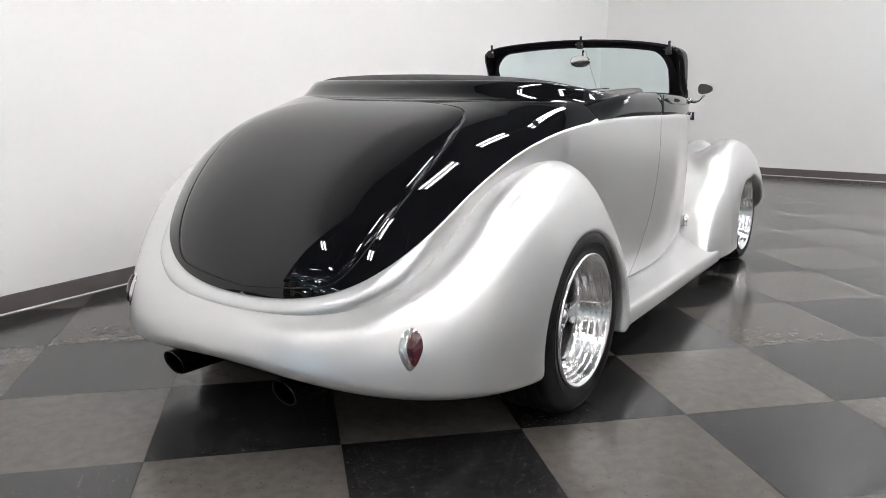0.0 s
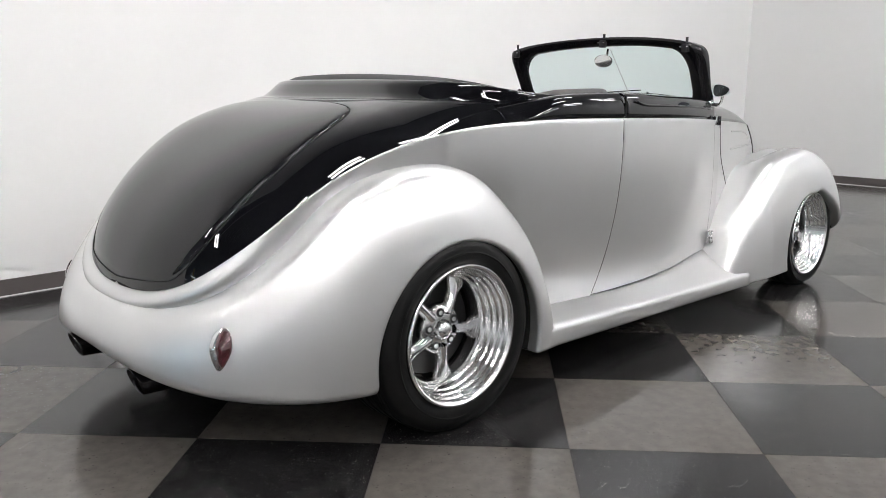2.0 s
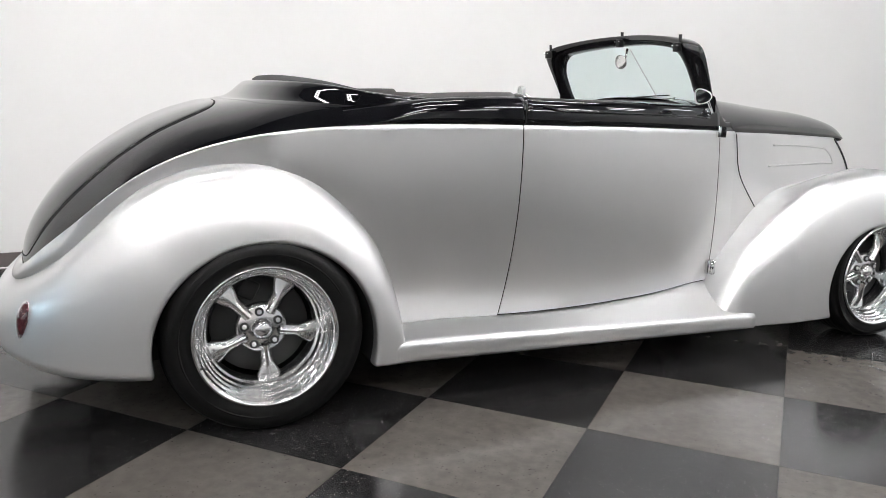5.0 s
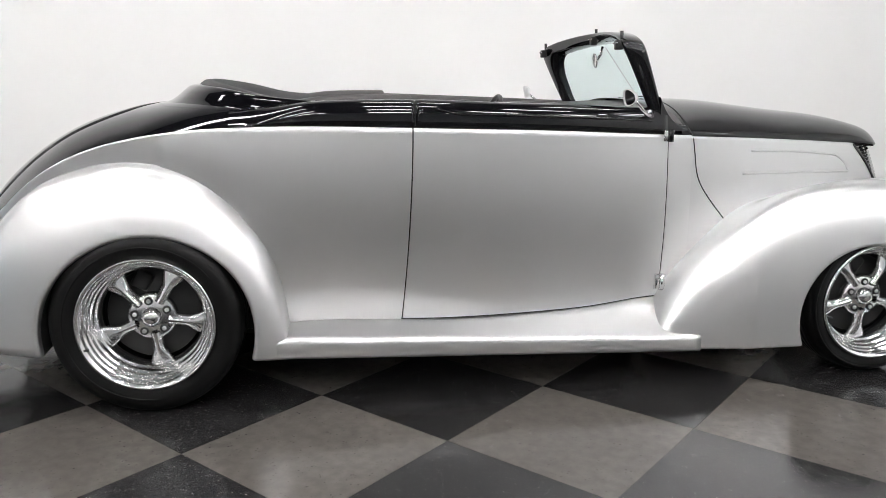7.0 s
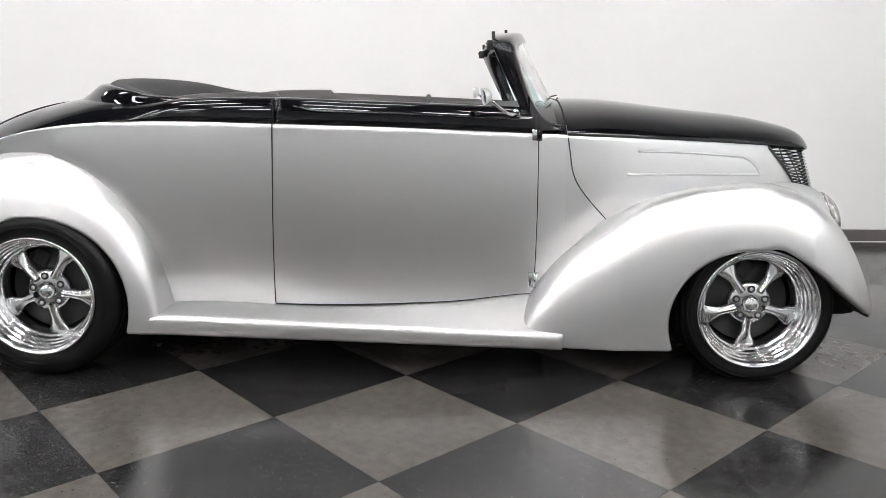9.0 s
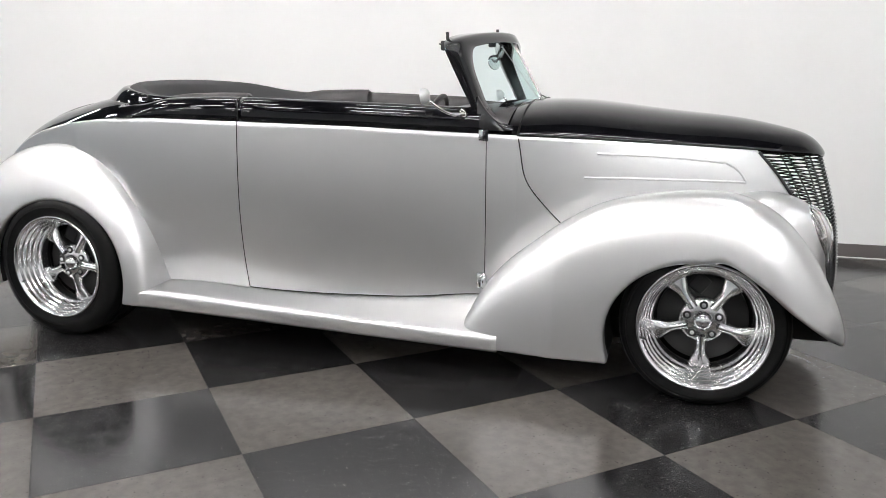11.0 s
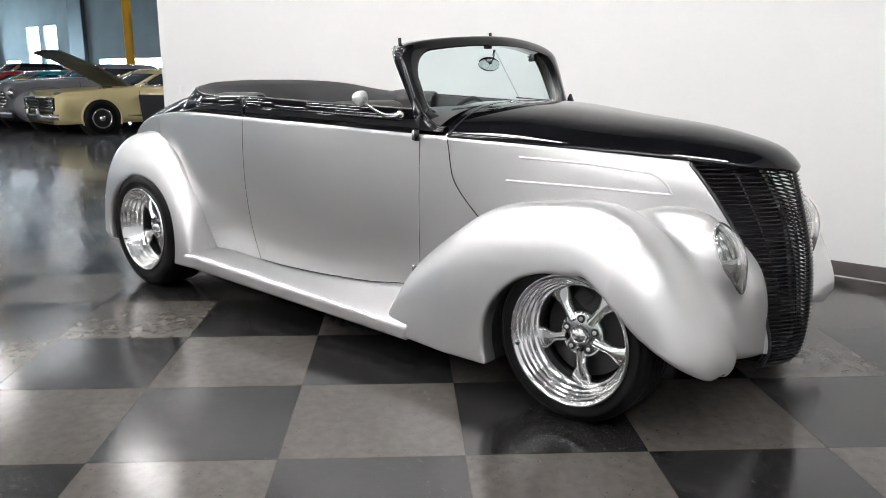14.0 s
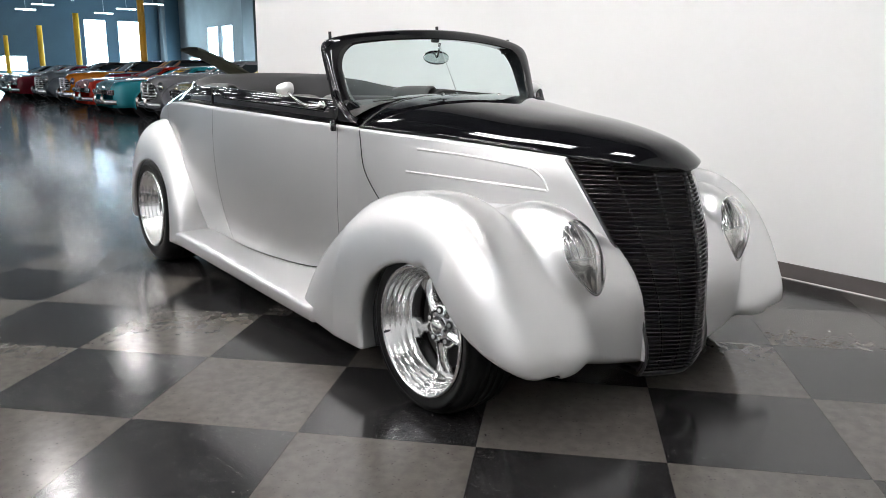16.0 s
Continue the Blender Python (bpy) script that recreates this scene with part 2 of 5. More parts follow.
def solid(field, lo, hi, h):
    """The surface of a field as quads: vertices, normals, faces."""
    ax = [np.arange(a, b + h, h) for a, b in zip(lo, hi)]
    g = np.meshgrid(*ax, indexing="ij")
    val = field(*[q.ravel() for q in g]).reshape(g[0].shape)
    ins = val < 0
    nx, ny, nz = [n - 1 for n in val.shape]
    cnt = np.zeros((nx, ny, nz))
    acc = np.zeros((nx, ny, nz, 3))
    corner = lambda a, d: a[d[0]:d[0] + nx, d[1]:d[1] + ny, d[2]:d[2] + nz]
    cs = [(i, j, k) for i in (0, 1) for j in (0, 1) for k in (0, 1)]
    for c in cs:
        for d in range(3):
            if c[d]:
                continue
            e = tuple(1 if q == d else c[q] for q in range(3))
            a, b = corner(val, c), corner(val, e)
            cross = (a < 0) != (b < 0)
            w = np.where(cross, a / np.where(a == b, 1, a - b), 0)
            for q in range(3):
                acc[..., q] += np.where(cross, c[q] + (w if q == d else 0), 0)
            cnt += cross
    on = cnt > 0
    index = -np.ones(on.shape, int)
    index[on] = np.arange(on.sum())
    where = np.argwhere(on)
    verts = (where + acc[on] / cnt[on][:, None]) * h + np.array(lo)
    faces = []
    for d in range(3):
        u, v = (d + 1) % 3, (d + 2) % 3
        a = np.take(ins, np.arange(val.shape[d] - 1), axis=d)
        b = np.take(ins, np.arange(1, val.shape[d]), axis=d)
        for flip, mask in ((False, a & ~b), (True, ~a & b)):
            idx = np.argwhere(mask)
            ok = (idx[:, u] > 0) & (idx[:, v] > 0) & (idx[:, u] < val.shape[u] - 1) & (idx[:, v] < val.shape[v] - 1)
            idx = idx[ok]
            du, dv = np.eye(3, dtype=int)[u], np.eye(3, dtype=int)[v]
            q = [index[tuple((idx - o).T)] for o in (du + dv, dv, 0 * du, du)]
            q = np.stack(q if not flip else q[::-1], -1)
            faces.append(q)
    faces = np.concatenate(faces)
    verts, normals = settle(field, verts)
    return verts, normals, faces


def pick(name, verts, normals, faces, keep, slot=None, other_side=False):
    """A mesh of the faces whose middle passes keep(middle); slot(middle) gives each one's material."""
    if other_side:
        verts, normals, faces = verts * (1, -1, 1), normals * (1, -1, 1), faces[:, ::-1]
    mid = verts[faces].mean(1)
    faces = faces[keep(mid)]
    mid = verts[faces].mean(1)
    used, inv = np.unique(faces, return_inverse=True)
    faces = inv.reshape(faces.shape)
    me = mesh_of(name, verts[used], faces.tolist())
    if slot is not None:
        me.polygons.foreach_set("material_index", slot(mid).astype(np.int32))
    me.normals_split_custom_set_from_vertices(normals[used].tolist())
    return me


# ---- the large structure ----
def slab(name, lo, hi, material, label, category):
    return structure(name, box_bm(lo, hi), material, label, category)


floor = slab("floor", (HALL_X, HALL_FRONT, -0.2), (END_X + 0.3, HALL_Y, -0.006), SUBFLOOR, "dark sub floor under the chequered tiles", "floor")
slab("floor_hall", (HALL_X, HALL_FRONT, -0.006), (BAY_X, HALL_Y, 0.0), EPOXY, "polished dark grey epoxy floor of the hall", "floor")
slab("wall_back", (WALL_END, WALL_Y, 0), (END_X + 0.15, WALL_Y + 0.15, CEIL), WHITE_WALL, "plain white painted partition wall", "wall")
slab("wall_end", (END_X, HALL_FRONT, 0), (END_X + 0.15, WALL_Y, CEIL), WHITE_WALL, "plain white painted end wall", "wall")
# closes the hall out of view and acts as a pale reflector
slab("wall_front", (HALL_X, HALL_FRONT - 0.2, 0), (END_X + 0.15, HALL_FRONT, CEIL), FRONT_WALL, "unseen wall closing the hall, made pale to brighten the car's side", "wall")
slab("wall_far_close", (END_X + 0.15, WALL_Y, 0), (END_X + 0.3, HALL_Y, CEIL), HALL_WALL_B, "grey concrete wall of the hall", "wall")
slab("ceiling", (HALL_X - 0.3, HALL_FRONT - 0.2, CEIL), (END_X + 0.3, HALL_Y + 0.3, CEIL + 0.2), CEILING, "grey metal deck ceiling", "ceiling")

for nm, lo, hi in (("baseboard", (WALL_END, WALL_Y - 0.008, 0.006), (END_X - 0.008, WALL_Y, 0.096)),
                   ("baseboard", (END_X - 0.008, HALL_FRONT, 0.006), (END_X, WALL_Y, 0.096)),
                   ("baseboard", (WALL_END - 0.008, WALL_Y, 0.006), (WALL_END, WALL_Y + 0.15, 0.096))):
    structure(nm, box_bm(lo, hi, 0.003), BASE_VINYL, "dark grey-brown vinyl cove base along the white wall", "baseboard")
for lo, hi in (((WALL_END, WALL_Y - 0.012, -0.003), (END_X - 0.012, WALL_Y, 0.006)), ((END_X - 0.012, HALL_FRONT, -0.003), (END_X, WALL_Y, 0.006))):
    structure("trim", box_bm(lo, hi, 0.002), CAULK, "thin white caulk line at the foot of the wall", "trim")


def opening_wall(name, axis, at, thick, a0, a1, holes, material, label):
    """A wall along x (axis 0) or y (axis 1) with rectangular holes (a0, a1, z0, z1)."""
    bm = bmesh.new()
    cuts = sorted({a0, a1, *[h[0] for h in holes], *[h[1] for h in holes]})
    for u, v in zip(cuts, cuts[1:]):
        spans, z = [], 0.0
        for h in sorted((h for h in holes if h[0] <= u and h[1] >= v), key=lambda h: h[2]):
            spans.append((z, h[2]))
            z = h[3]
        spans.append((z, CEIL))
        for z0, z1 in spans:
            if z1 - z0 > 1e-4:
                lo = (u, at, z0) if axis == 0 else (at, u, z0)
                hi = (v, at + thick, z1) if axis == 0 else (at + thick, v, z1)
                box_bm(lo, hi, bm=bm)
    return structure(name, bm, material, label, "wall")


END_HOLES = [(16.11, 18.02, 0.35, 5.46), (18.97, 20.96, 0.35, 5.46), (7.58, 11.4, 0.91, 2.23)]
SIDE_HOLES = [(-63.33, -60.97, 0.35, 4.88), (-60.09, -57.89, 0.35, 4.88), (-67.88, -64.94, 0.35, 2.3), (-51.57, -42.01, 0.35, 2.3)]
opening_wall("wall_hall_end", 1, HALL_X - 0.25, 0.25, HALL_FRONT, HALL_Y, END_HOLES, HALL_WALL, "blue-grey tilt-up concrete wall with tall windows")
opening_wall("wall_hall_side", 0, HALL_Y, 0.25, HALL_X - 0.25, END_X + 0.3, SIDE_HOLES, HALL_WALL_B, "grey tilt-up concrete wall with tall windows")


def window_in(axis, at, hole, n):
    a0, a1, z0, z1 = hole
    mid = pose((a0 + a1) / 2, at, z0) if axis == 0 else pose(at, (a0 + a1) / 2, z0, 0, 0, 90)
    w, h, t = a1 - a0, z1 - z0, 0.07
    top = thing("window_%d" % n, STAGE @ mid, "tall bright daylight window in a dark metal frame", "window", kind="structure")
    bm = bmesh.new()
    for lo, hi in (((-w / 2, -0.04, 0), (-w / 2 + t, 0.04, h)), ((w / 2 - t, -0.04, 0), (w / 2, 0.04, h)),
                   ((-w / 2 + t, -0.04, 0), (w / 2 - t, 0.04, t)), ((-w / 2 + t, -0.04, h - t), (w / 2 - t, 0.04, h))):
        box_bm(lo, hi, 0.006, bm=bm)
    part("window_frame", bm_mesh(bm, "window_frame", False), HALL_DARK, top)
    part("pane", box_bm((-w / 2 + t, -0.01, t), (w / 2 - t, 0.01, h - t)), DAY, top)


for n, hole in enumerate(END_HOLES):
    window_in(1, HALL_X - 0.1, hole, n + 1)
for n, hole in enumerate(SIDE_HOLES):
    window_in(0, HALL_Y + 0.1, hole, n + 4)

# dark pilasters and steel posts of the hall
for x, y, w, material, label in ((HALL_X + 0.4, 22.8, 1.2, HALL_DARK, "dark grey concrete pilaster in the hall corner"),
                                 (-54.1, HALL_Y - 0.15, 2.2, HALL_DARK, "dark grey concrete pilaster on the hall wall")):
    structure("pilaster", box_bm((x - w / 2, y - 0.15, 0), (x + w / 2, y + 0.15, CEIL), 0.02), material, label, "pilaster")


def yellow_post(x, y, top, r):
    post = thing("steel_post", STAGE @ pose(x, y, 0), "tall yellow painted steel post on the hall floor", "post", "posts in the hall")
    v, f = lathe([(0.0, top), (r * 0.9, top), (r, top - 0.02), (r, 0.02), (r, 0.0)], 20, "z")
    part("column", mesh_of("column", v, f), YELLOW, post)
    part("base_plate", box_bm((-r * 1.6, -r * 1.6, 0), (r * 1.6, r * 1.6, 0.02), 0.004), DARK_METAL, post)


for x, y, top, r in ((-23.4, 11.8, CEIL, 0.16), (-25.6, 7.2, CEIL, 0.125), (-59.5, 13.0, 5.24, 0.21), (-63.3, 11.2, 4.43, 0.2), (-66.3, 9.3, 3.7, 0.17)):
    yellow_post(x, y, top, r)


# ---- ceiling lamps ----
def strip_lamp(x, y, z, turn=0.0, length=1.25, glow=None):
    lamp = thing("ceiling_light", STAGE @ pose(x, y, z, 0, 0, turn), "white strip light with two bright tubes under the ceiling", "lamp", "strip lights under the ceiling")
    part("housing", box_bm((-length / 2, -0.16, 0.03), (length / 2, 0.16, 0.09), 0.01), LAMP_BODY, lamp)
    for s in (-0.08, 0.08):
        part("tube", mesh_of("tube", *tube([(-length / 2 + 0.03, s, 0.012), (length / 2 - 0.03, s, 0.012)], 0.03, 8)), glow or TUBE, lamp)
    part("rod", mesh_of("rod", *tube([(0, 0, 0.09), (0, 0, CEIL - z)], 0.012)), LAMP_BODY, lamp)


for i in range(2):
    for y in (1.9, 7.0, 12.5, 18.0, -2.8, -7.5, -12.2) + ((-0.6, -5.2) if i == 0 else ()):
        strip_lamp(-5.6 - 5.2 * i, y, 4.4)
for i in range(9):
    for y in (-12.9, -6.9, -0.9, 5.1, 11.1, 17.1):
        if i % 2 == 0 or y > 6 or y < -2:
            strip_lamp(-67.1 + 6.4 * i, y, 5.8, 90, 1.5, TUBE_DIM if y > 0 else None)
for x in (-3.3, -1.0, 1.3, 3.6, 5.9):
    for y in (-0.6, -2.8, -5.2, -7.5):
        if y < -1 or -2 < x < 5:
            strip_lamp(x, y, 4.4)

# unseen lamps added to brighten the fender fronts and the end wall
for y in (-1.4, -3.9, -6.4):
    strip_lamp(6.9, y, 4.4, glow=TUBE_DIM)
# one more lamp, added to brighten the tail and streak the rear deck
strip_lamp(-3.3, -0.6, 4.4)

# ---- the light switch ----
switch = thing("light_switch", STAGE @ pose(-4.25, WALL_Y - 0.012, 1.02), "white plastic light switch on the white wall", "switch")
part("plate", box_bm((-0.035, 0, -0.057), (0.035, 0.012, 0.057), 0.004), PLASTIC_WHITE, switch)
part("rocker", box_bm((-0.016, -0.005, -0.032), (0.016, 0.0, 0.032), 0.002), PLASTIC_WHITE, switch)


# ---- the roadster ----
car = thing("roadster", STAGE, "silver and black open hot rod roadster on a chequered floor", "car")
SIDES = (("right", -1), ("left", 1))

# edge between the black top and the silver sides, from the tail's middle to the cowl: x, half width, height
EDGE = [(-0.785, 0.0, 0.487), (-0.772, 0.19, 0.497), (-0.725, 0.37, 0.545), (-0.65, 0.485, 0.622), (-0.56, 0.55, 0.70), (-0.42, 0.615, 0.818),
        (-0.23, 0.67, 0.922), (0.0, 0.71, 0.983), (0.37, 0.755, 1.016), (0.96, 0.788, 1.012), (1.5, 0.742, 0.996), (1.98, 0.64, 0.972), (2.1, 0.604, 0.966)]
both = [(x, -w, z) for x, w, z in EDGE[:0:-1]] + EDGE
edge_all = Curve(both)


def edge(s):
    """s from 0 at the tail to 1 at the cowl, on the left side."""
    return edge_all(0.5 + 0.5 * np.asarray(s))


s_dense = np.linspace(0, 1, 1500)
e_dense = edge(s_dense)


def s_at_x(x):
    return np.interp(x, e_dense[:, 0], s_dense)


top_line = of_x([(-0.787, 0.487), (-0.765, 0.575), (-0.72, 0.67), (-0.66, 0.752), (-0.57, 0.84), (-0.45, 0.925), (-0.34, 0.988), (-0.22, 1.038),
                 (-0.1, 1.072), (0.05, 1.10), (0.2, 1.118), (0.5, 1.12)])


def deck(x, y):
    """Height of the black deck."""
    e = edge(s_at_x(x))
    w = np.maximum(e[..., 1], 1e-4)
    v = np.clip(np.abs(y) / w, 0, 1)
    p = 3.3 + 1.2 * np.clip((np.asarray(x) + 0.65) / 0.35, 0, 1) + 6.5 * np.clip((np.asarray(x) + 0.05) / 0.5, 0, 1) ** 1.2
    return top_line(x) - np.maximum(top_line(x) - e[..., 2], 0) * v**p


def sides(name, build, material, label=""):
    """A part on each side; build(sign) gives the mesh."""
    return [part(name, build(k), material, car, label) for _, k in SIDES]


def rim_path(u):
    """u from -1 to 1, right to left, round the back of the cockpit."""
    a = u * math.pi / 2
    c, s = math.cos(a), math.sin(a)
    x = 0.64 - 0.52 * math.copysign(abs(c) ** 0.7, c)
    y = 0.70 * math.copysign(abs(s) ** 0.75, s)
    return x, y


# black deck from the tail round the back of the cockpit
ss = np.concatenate([np.linspace(0, 0.05, 14)[:-1], np.linspace(0.05, float(s_at_x(0.66)), 110)])
rows = []
VV = np.sin(np.linspace(-1, 1, 101) * math.pi / 2)
for s in ss:
    x, w, z = edge(s)
    y = VV * w
    rows.append(np.stack([np.full(101, x), y, deck(np.full(101, x), y)], -1))
rows = np.array(rows)
rim_pts = np.array([rim_path(u) for u in np.linspace(-1, 1, 161)])


def in_cockpit(x, y):
    """Inside the opening, a little within the rim."""
    reach = np.interp(np.abs(y), np.abs(rim_pts[80:, 1]), rim_pts[80:, 0])
    return (x > reach + 0.015) & (np.abs(y) < 0.69)


faces = grid_faces(*rows.shape[:2])
flat = rows.reshape(-1, 3)
faces = [f for f in faces if not in_cockpit(flat[list(f)].mean(0)[0], flat[list(f)].mean(0)[1])]
part("rear_deck", mesh_of("rear_deck", flat, faces), BLACK, car, "gloss black rear deck")


# boot lid: rounded outline laid on the deck
def lid_outline(n=120):
    half = [(-0.06, 0.0), (-0.07, 0.2), (-0.09, 0.33), (-0.12, 0.405), (-0.165, 0.443), (-0.26, 0.473), (-0.374, 0.48), (-0.50, 0.462), (-0.60, 0.432),
            (-0.68, 0.392), (-0.72, 0.348), (-0.75, 0.265), (-0.771, 0.14), (-0.779, 0.0)]
    c = Curve([(x, y) for x, y in half] + [(x, -y) for x, y in half[-2::-1]])
    return c(np.linspace(0, 1, n, endpoint=False))


out = lid_outline()
mid = np.array([-0.4, 0.0])
rows = []
for t in np.r_[np.linspace(0.0, 0.96, 22), 0.985, 0.995, 1.0]:
    p = mid + (out - mid) * t
    lift = 0.006 * (1 if t < 0.98 else 0.85 if t < 0.99 else 0.45 if t < 0.999 else -0.8)
    rows.append(np.c_[p, deck(p[:, 0], p[:, 1]) + lift])
part("boot_lid", grid_mesh("boot_lid", np.stack(rows, 1), closed=True), BLACK, car, "gloss black boot lid")
p = mid + (out - mid) * 1.006
part("lid_seam", mesh_of("lid_seam", *tube(np.c_[p, deck(p[:, 0], p[:, 1]) + 0.0005], 0.0025, 6, closed=True)), SEAM, car)

# silver sides under the edge: offset outwards at the foot, and height of the foot
foot_out = of_x([(-0.785, 0.035), (-0.66, 0.03), (-0.5, 0.0), (-0.1, -0.02), (0.25, -0.06), (0.5, -0.10), (0.931, -0.098), (1.5, -0.052), (1.8, -0.034), (1.98, -0.006), (2.15, 0.0)])
foot_z = of_x([(-0.79, 0.33), (-0.6, 0.42), (-0.4, 0.60), (-0.2, 0.70), (0.0, 0.72), (0.2, 0.66), (0.32, 0.48), (0.42, 0.275), (0.5, 0.271), (0.93, 0.269), (1.5, 0.277), (1.75, 0.287), (1.92, 0.305), (2.1, 0.30)])


def flank(s, q):
    """Silver side: s along the edge, q from 0 at the edge to 1 at the foot. Left side."""
    s, q = np.broadcast_arrays(np.asarray(s, float), np.asarray(q, float))
    e = edge(s)
    d = edge(np.minimum(s + 1e-3, 1)) - edge(np.maximum(s - 1e-3, 0))
    n = np.stack([-d[..., 1], d[..., 0]], -1)
    n /= np.linalg.norm(n, axis=-1, keepdims=True)
    tail = np.clip((0.35 - e[..., 0]) / 0.6, 0, 1)
    bulge = tail * 0.024 * np.clip((-0.54 - e[..., 0]) / 0.13, 0, 1) * np.sin(np.pi * np.clip(q / 0.42, 0, 1)) ** 0.8 + (1 - tail) * 0.012 * np.sin(np.pi * np.clip(q, 0, 1)) + 0.004 * np.clip(q / 0.01, 0, 1)
    off = bulge + foot_out(e[..., 0]) * np.where(tail > 0.5, q, q**2.2)
    z = e[..., 2] + (foot_z(e[..., 0]) - e[..., 2]) * q
    return np.stack([e[..., 0] + n[..., 0] * off, e[..., 1] + n[..., 1] * off, z], -1)


Q = np.r_[0, 0.004, 0.012, 0.03, 0.06, np.linspace(0.1, 1, 40)[:-1], 0.995, 1]


def slant(s):
    """How far the rear door seam leans back towards its foot."""
    x = np.interp(s, s_dense, e_dense[:, 0])
    return 0.0105 * np.clip((x - 0.5) / 0.45, 0, 1) * np.clip((1.95 - x) / 0.9, 0, 1)


def flank_piece(name, k, s0, s1, n, q1=1.0, inset=0.0, rolled=(True, True)):
    """One side panel with rolled edges fore and aft."""
    line = np.linspace(s0, s1, n)
    line = np.concatenate([line[:1], [s0 + 0.0009], line[1:-1], [s1 - 0.0009], line[-1:]])
    st = line[:, None] - slant(line)[:, None] * Q[None, :] ** 1.5
    g = flank(st, np.broadcast_to(Q[None, :] * q1, st.shape))
    if rolled[0]:
        g = np.concatenate([g[:1] - (0, 0.007, 0), g])
    if rolled[1]:
        g = np.concatenate([g, g[-1:] - (0, 0.007, 0)])
    last = g[:, -1:] - (0, 0.012, 0)
    first = g[:, :1] - (0, 0.01, 0)
    g = np.concatenate([first, g, last], 1)
    g[..., 1] -= inset
    g[..., 1] *= k
    return grid_mesh(name, g, flip=k < 0)


S_DOOR0, S_DOOR1 = float(s_at_x(0.948)), float(s_at_x(1.982))
sides("quarter_panel", lambda k: flank_piece("quarter_panel", k, 0.0, S_DOOR0 - 0.0008, 120, rolled=(False, True)), SILVER, "silver rear quarter panel")
doors = sides("door", lambda k: flank_piece("door", k, S_DOOR0 + 0.0008, S_DOOR1 - 0.0007, 60, 0.9925), SILVER, "closed silver door")
sides("cowl_panel", lambda k: flank_piece("cowl_panel", k, S_DOOR1 + 0.0004, 1.0, 14, rolled=(True, False)), SILVER, "silver cowl side panel")
# dark tubes that stand in for the shade in the gaps and a dark shell behind them
def gap_shade(k, s):
    q = np.linspace(0.0, 0.985, 40)
    p = flank(s - float(slant(s)) * q**1.5, q) - (0, 0.0024, 0)
    p[:, 1] *= k
    return mesh_of("door_seal", *tube(p, 0.0026, 6))


for s in (S_DOOR0, S_DOOR1):
    sides("door_seal", lambda k: gap_shade(k, s), SEAM)
sides("inner_sill", lambda k: flank_piece("inner_sill", k, float(s_at_x(0.45)), 0.999, 50, 1.0, 0.006), SEAM)


# black band over the edge up to the cockpit rim, rolled inwards
rim_z = of_x([(0.1, 1.115), (0.3, 1.10), (0.45, 1.098), (0.6, 1.105), (0.95, 1.112), (1.2, 1.104), (1.6, 1.09), (1.9, 1.078), (2.0, 1.075)])


def band(s, k):
    e = edge(s)
    h = rim_z(e[0]) - e[2]
    prof = [(0.0, 0.0), (0.004, 0.006), (0.006, 0.2 * h), (0.004, 0.45 * h), (-0.002, 0.68 * h), (-0.012, 0.86 * h), (-0.026, 0.96 * h), (-0.042, h),
            (-0.062, 0.985 * h), (-0.075, 0.93 * h), (-0.08, 0.75 * h), (-0.082, -0.1)]
    t = float(np.clip((e[0] - 0.30) / 0.3, 0, 1))
    t = t * t * (3 - 2 * t)
    res = []
    for i, (a, b) in enumerate(prof):
        under = float(deck(np.array(e[0]), np.array(min(e[1] + a, e[1])))) + (0.0015 if i < 9 else -0.02)
        res.append((e[0], k * (e[1] + a), (e[2] + b) * t + under * (1 - t)))
    return res


def band_piece(name, k, x0, x1, n):
    rows = np.array([band(s, k) for s in np.linspace(float(s_at_x(x0)), float(s_at_x(x1)), n)])
    caps = [end + (rows[i, 5:7].mean(0) * (1, 1, 0.97) - end) * 0.98 for i, end in ((0, rows[0]), (-1, rows[-1]))]
    return grid_mesh(name, np.concatenate(([caps[0][None]] if x0 > 0.5 else []) + [rows, caps[1][None]]), flip=k < 0)


sides("upper_quarter", lambda k: band_piece("upper_quarter", k, 0.30, 0.9555, 50), BLACK, "gloss black upper quarter")
sides("door_top", lambda k: band_piece("door_top", k, 0.9605, 1.976, 44), BLACK, "gloss black door top")


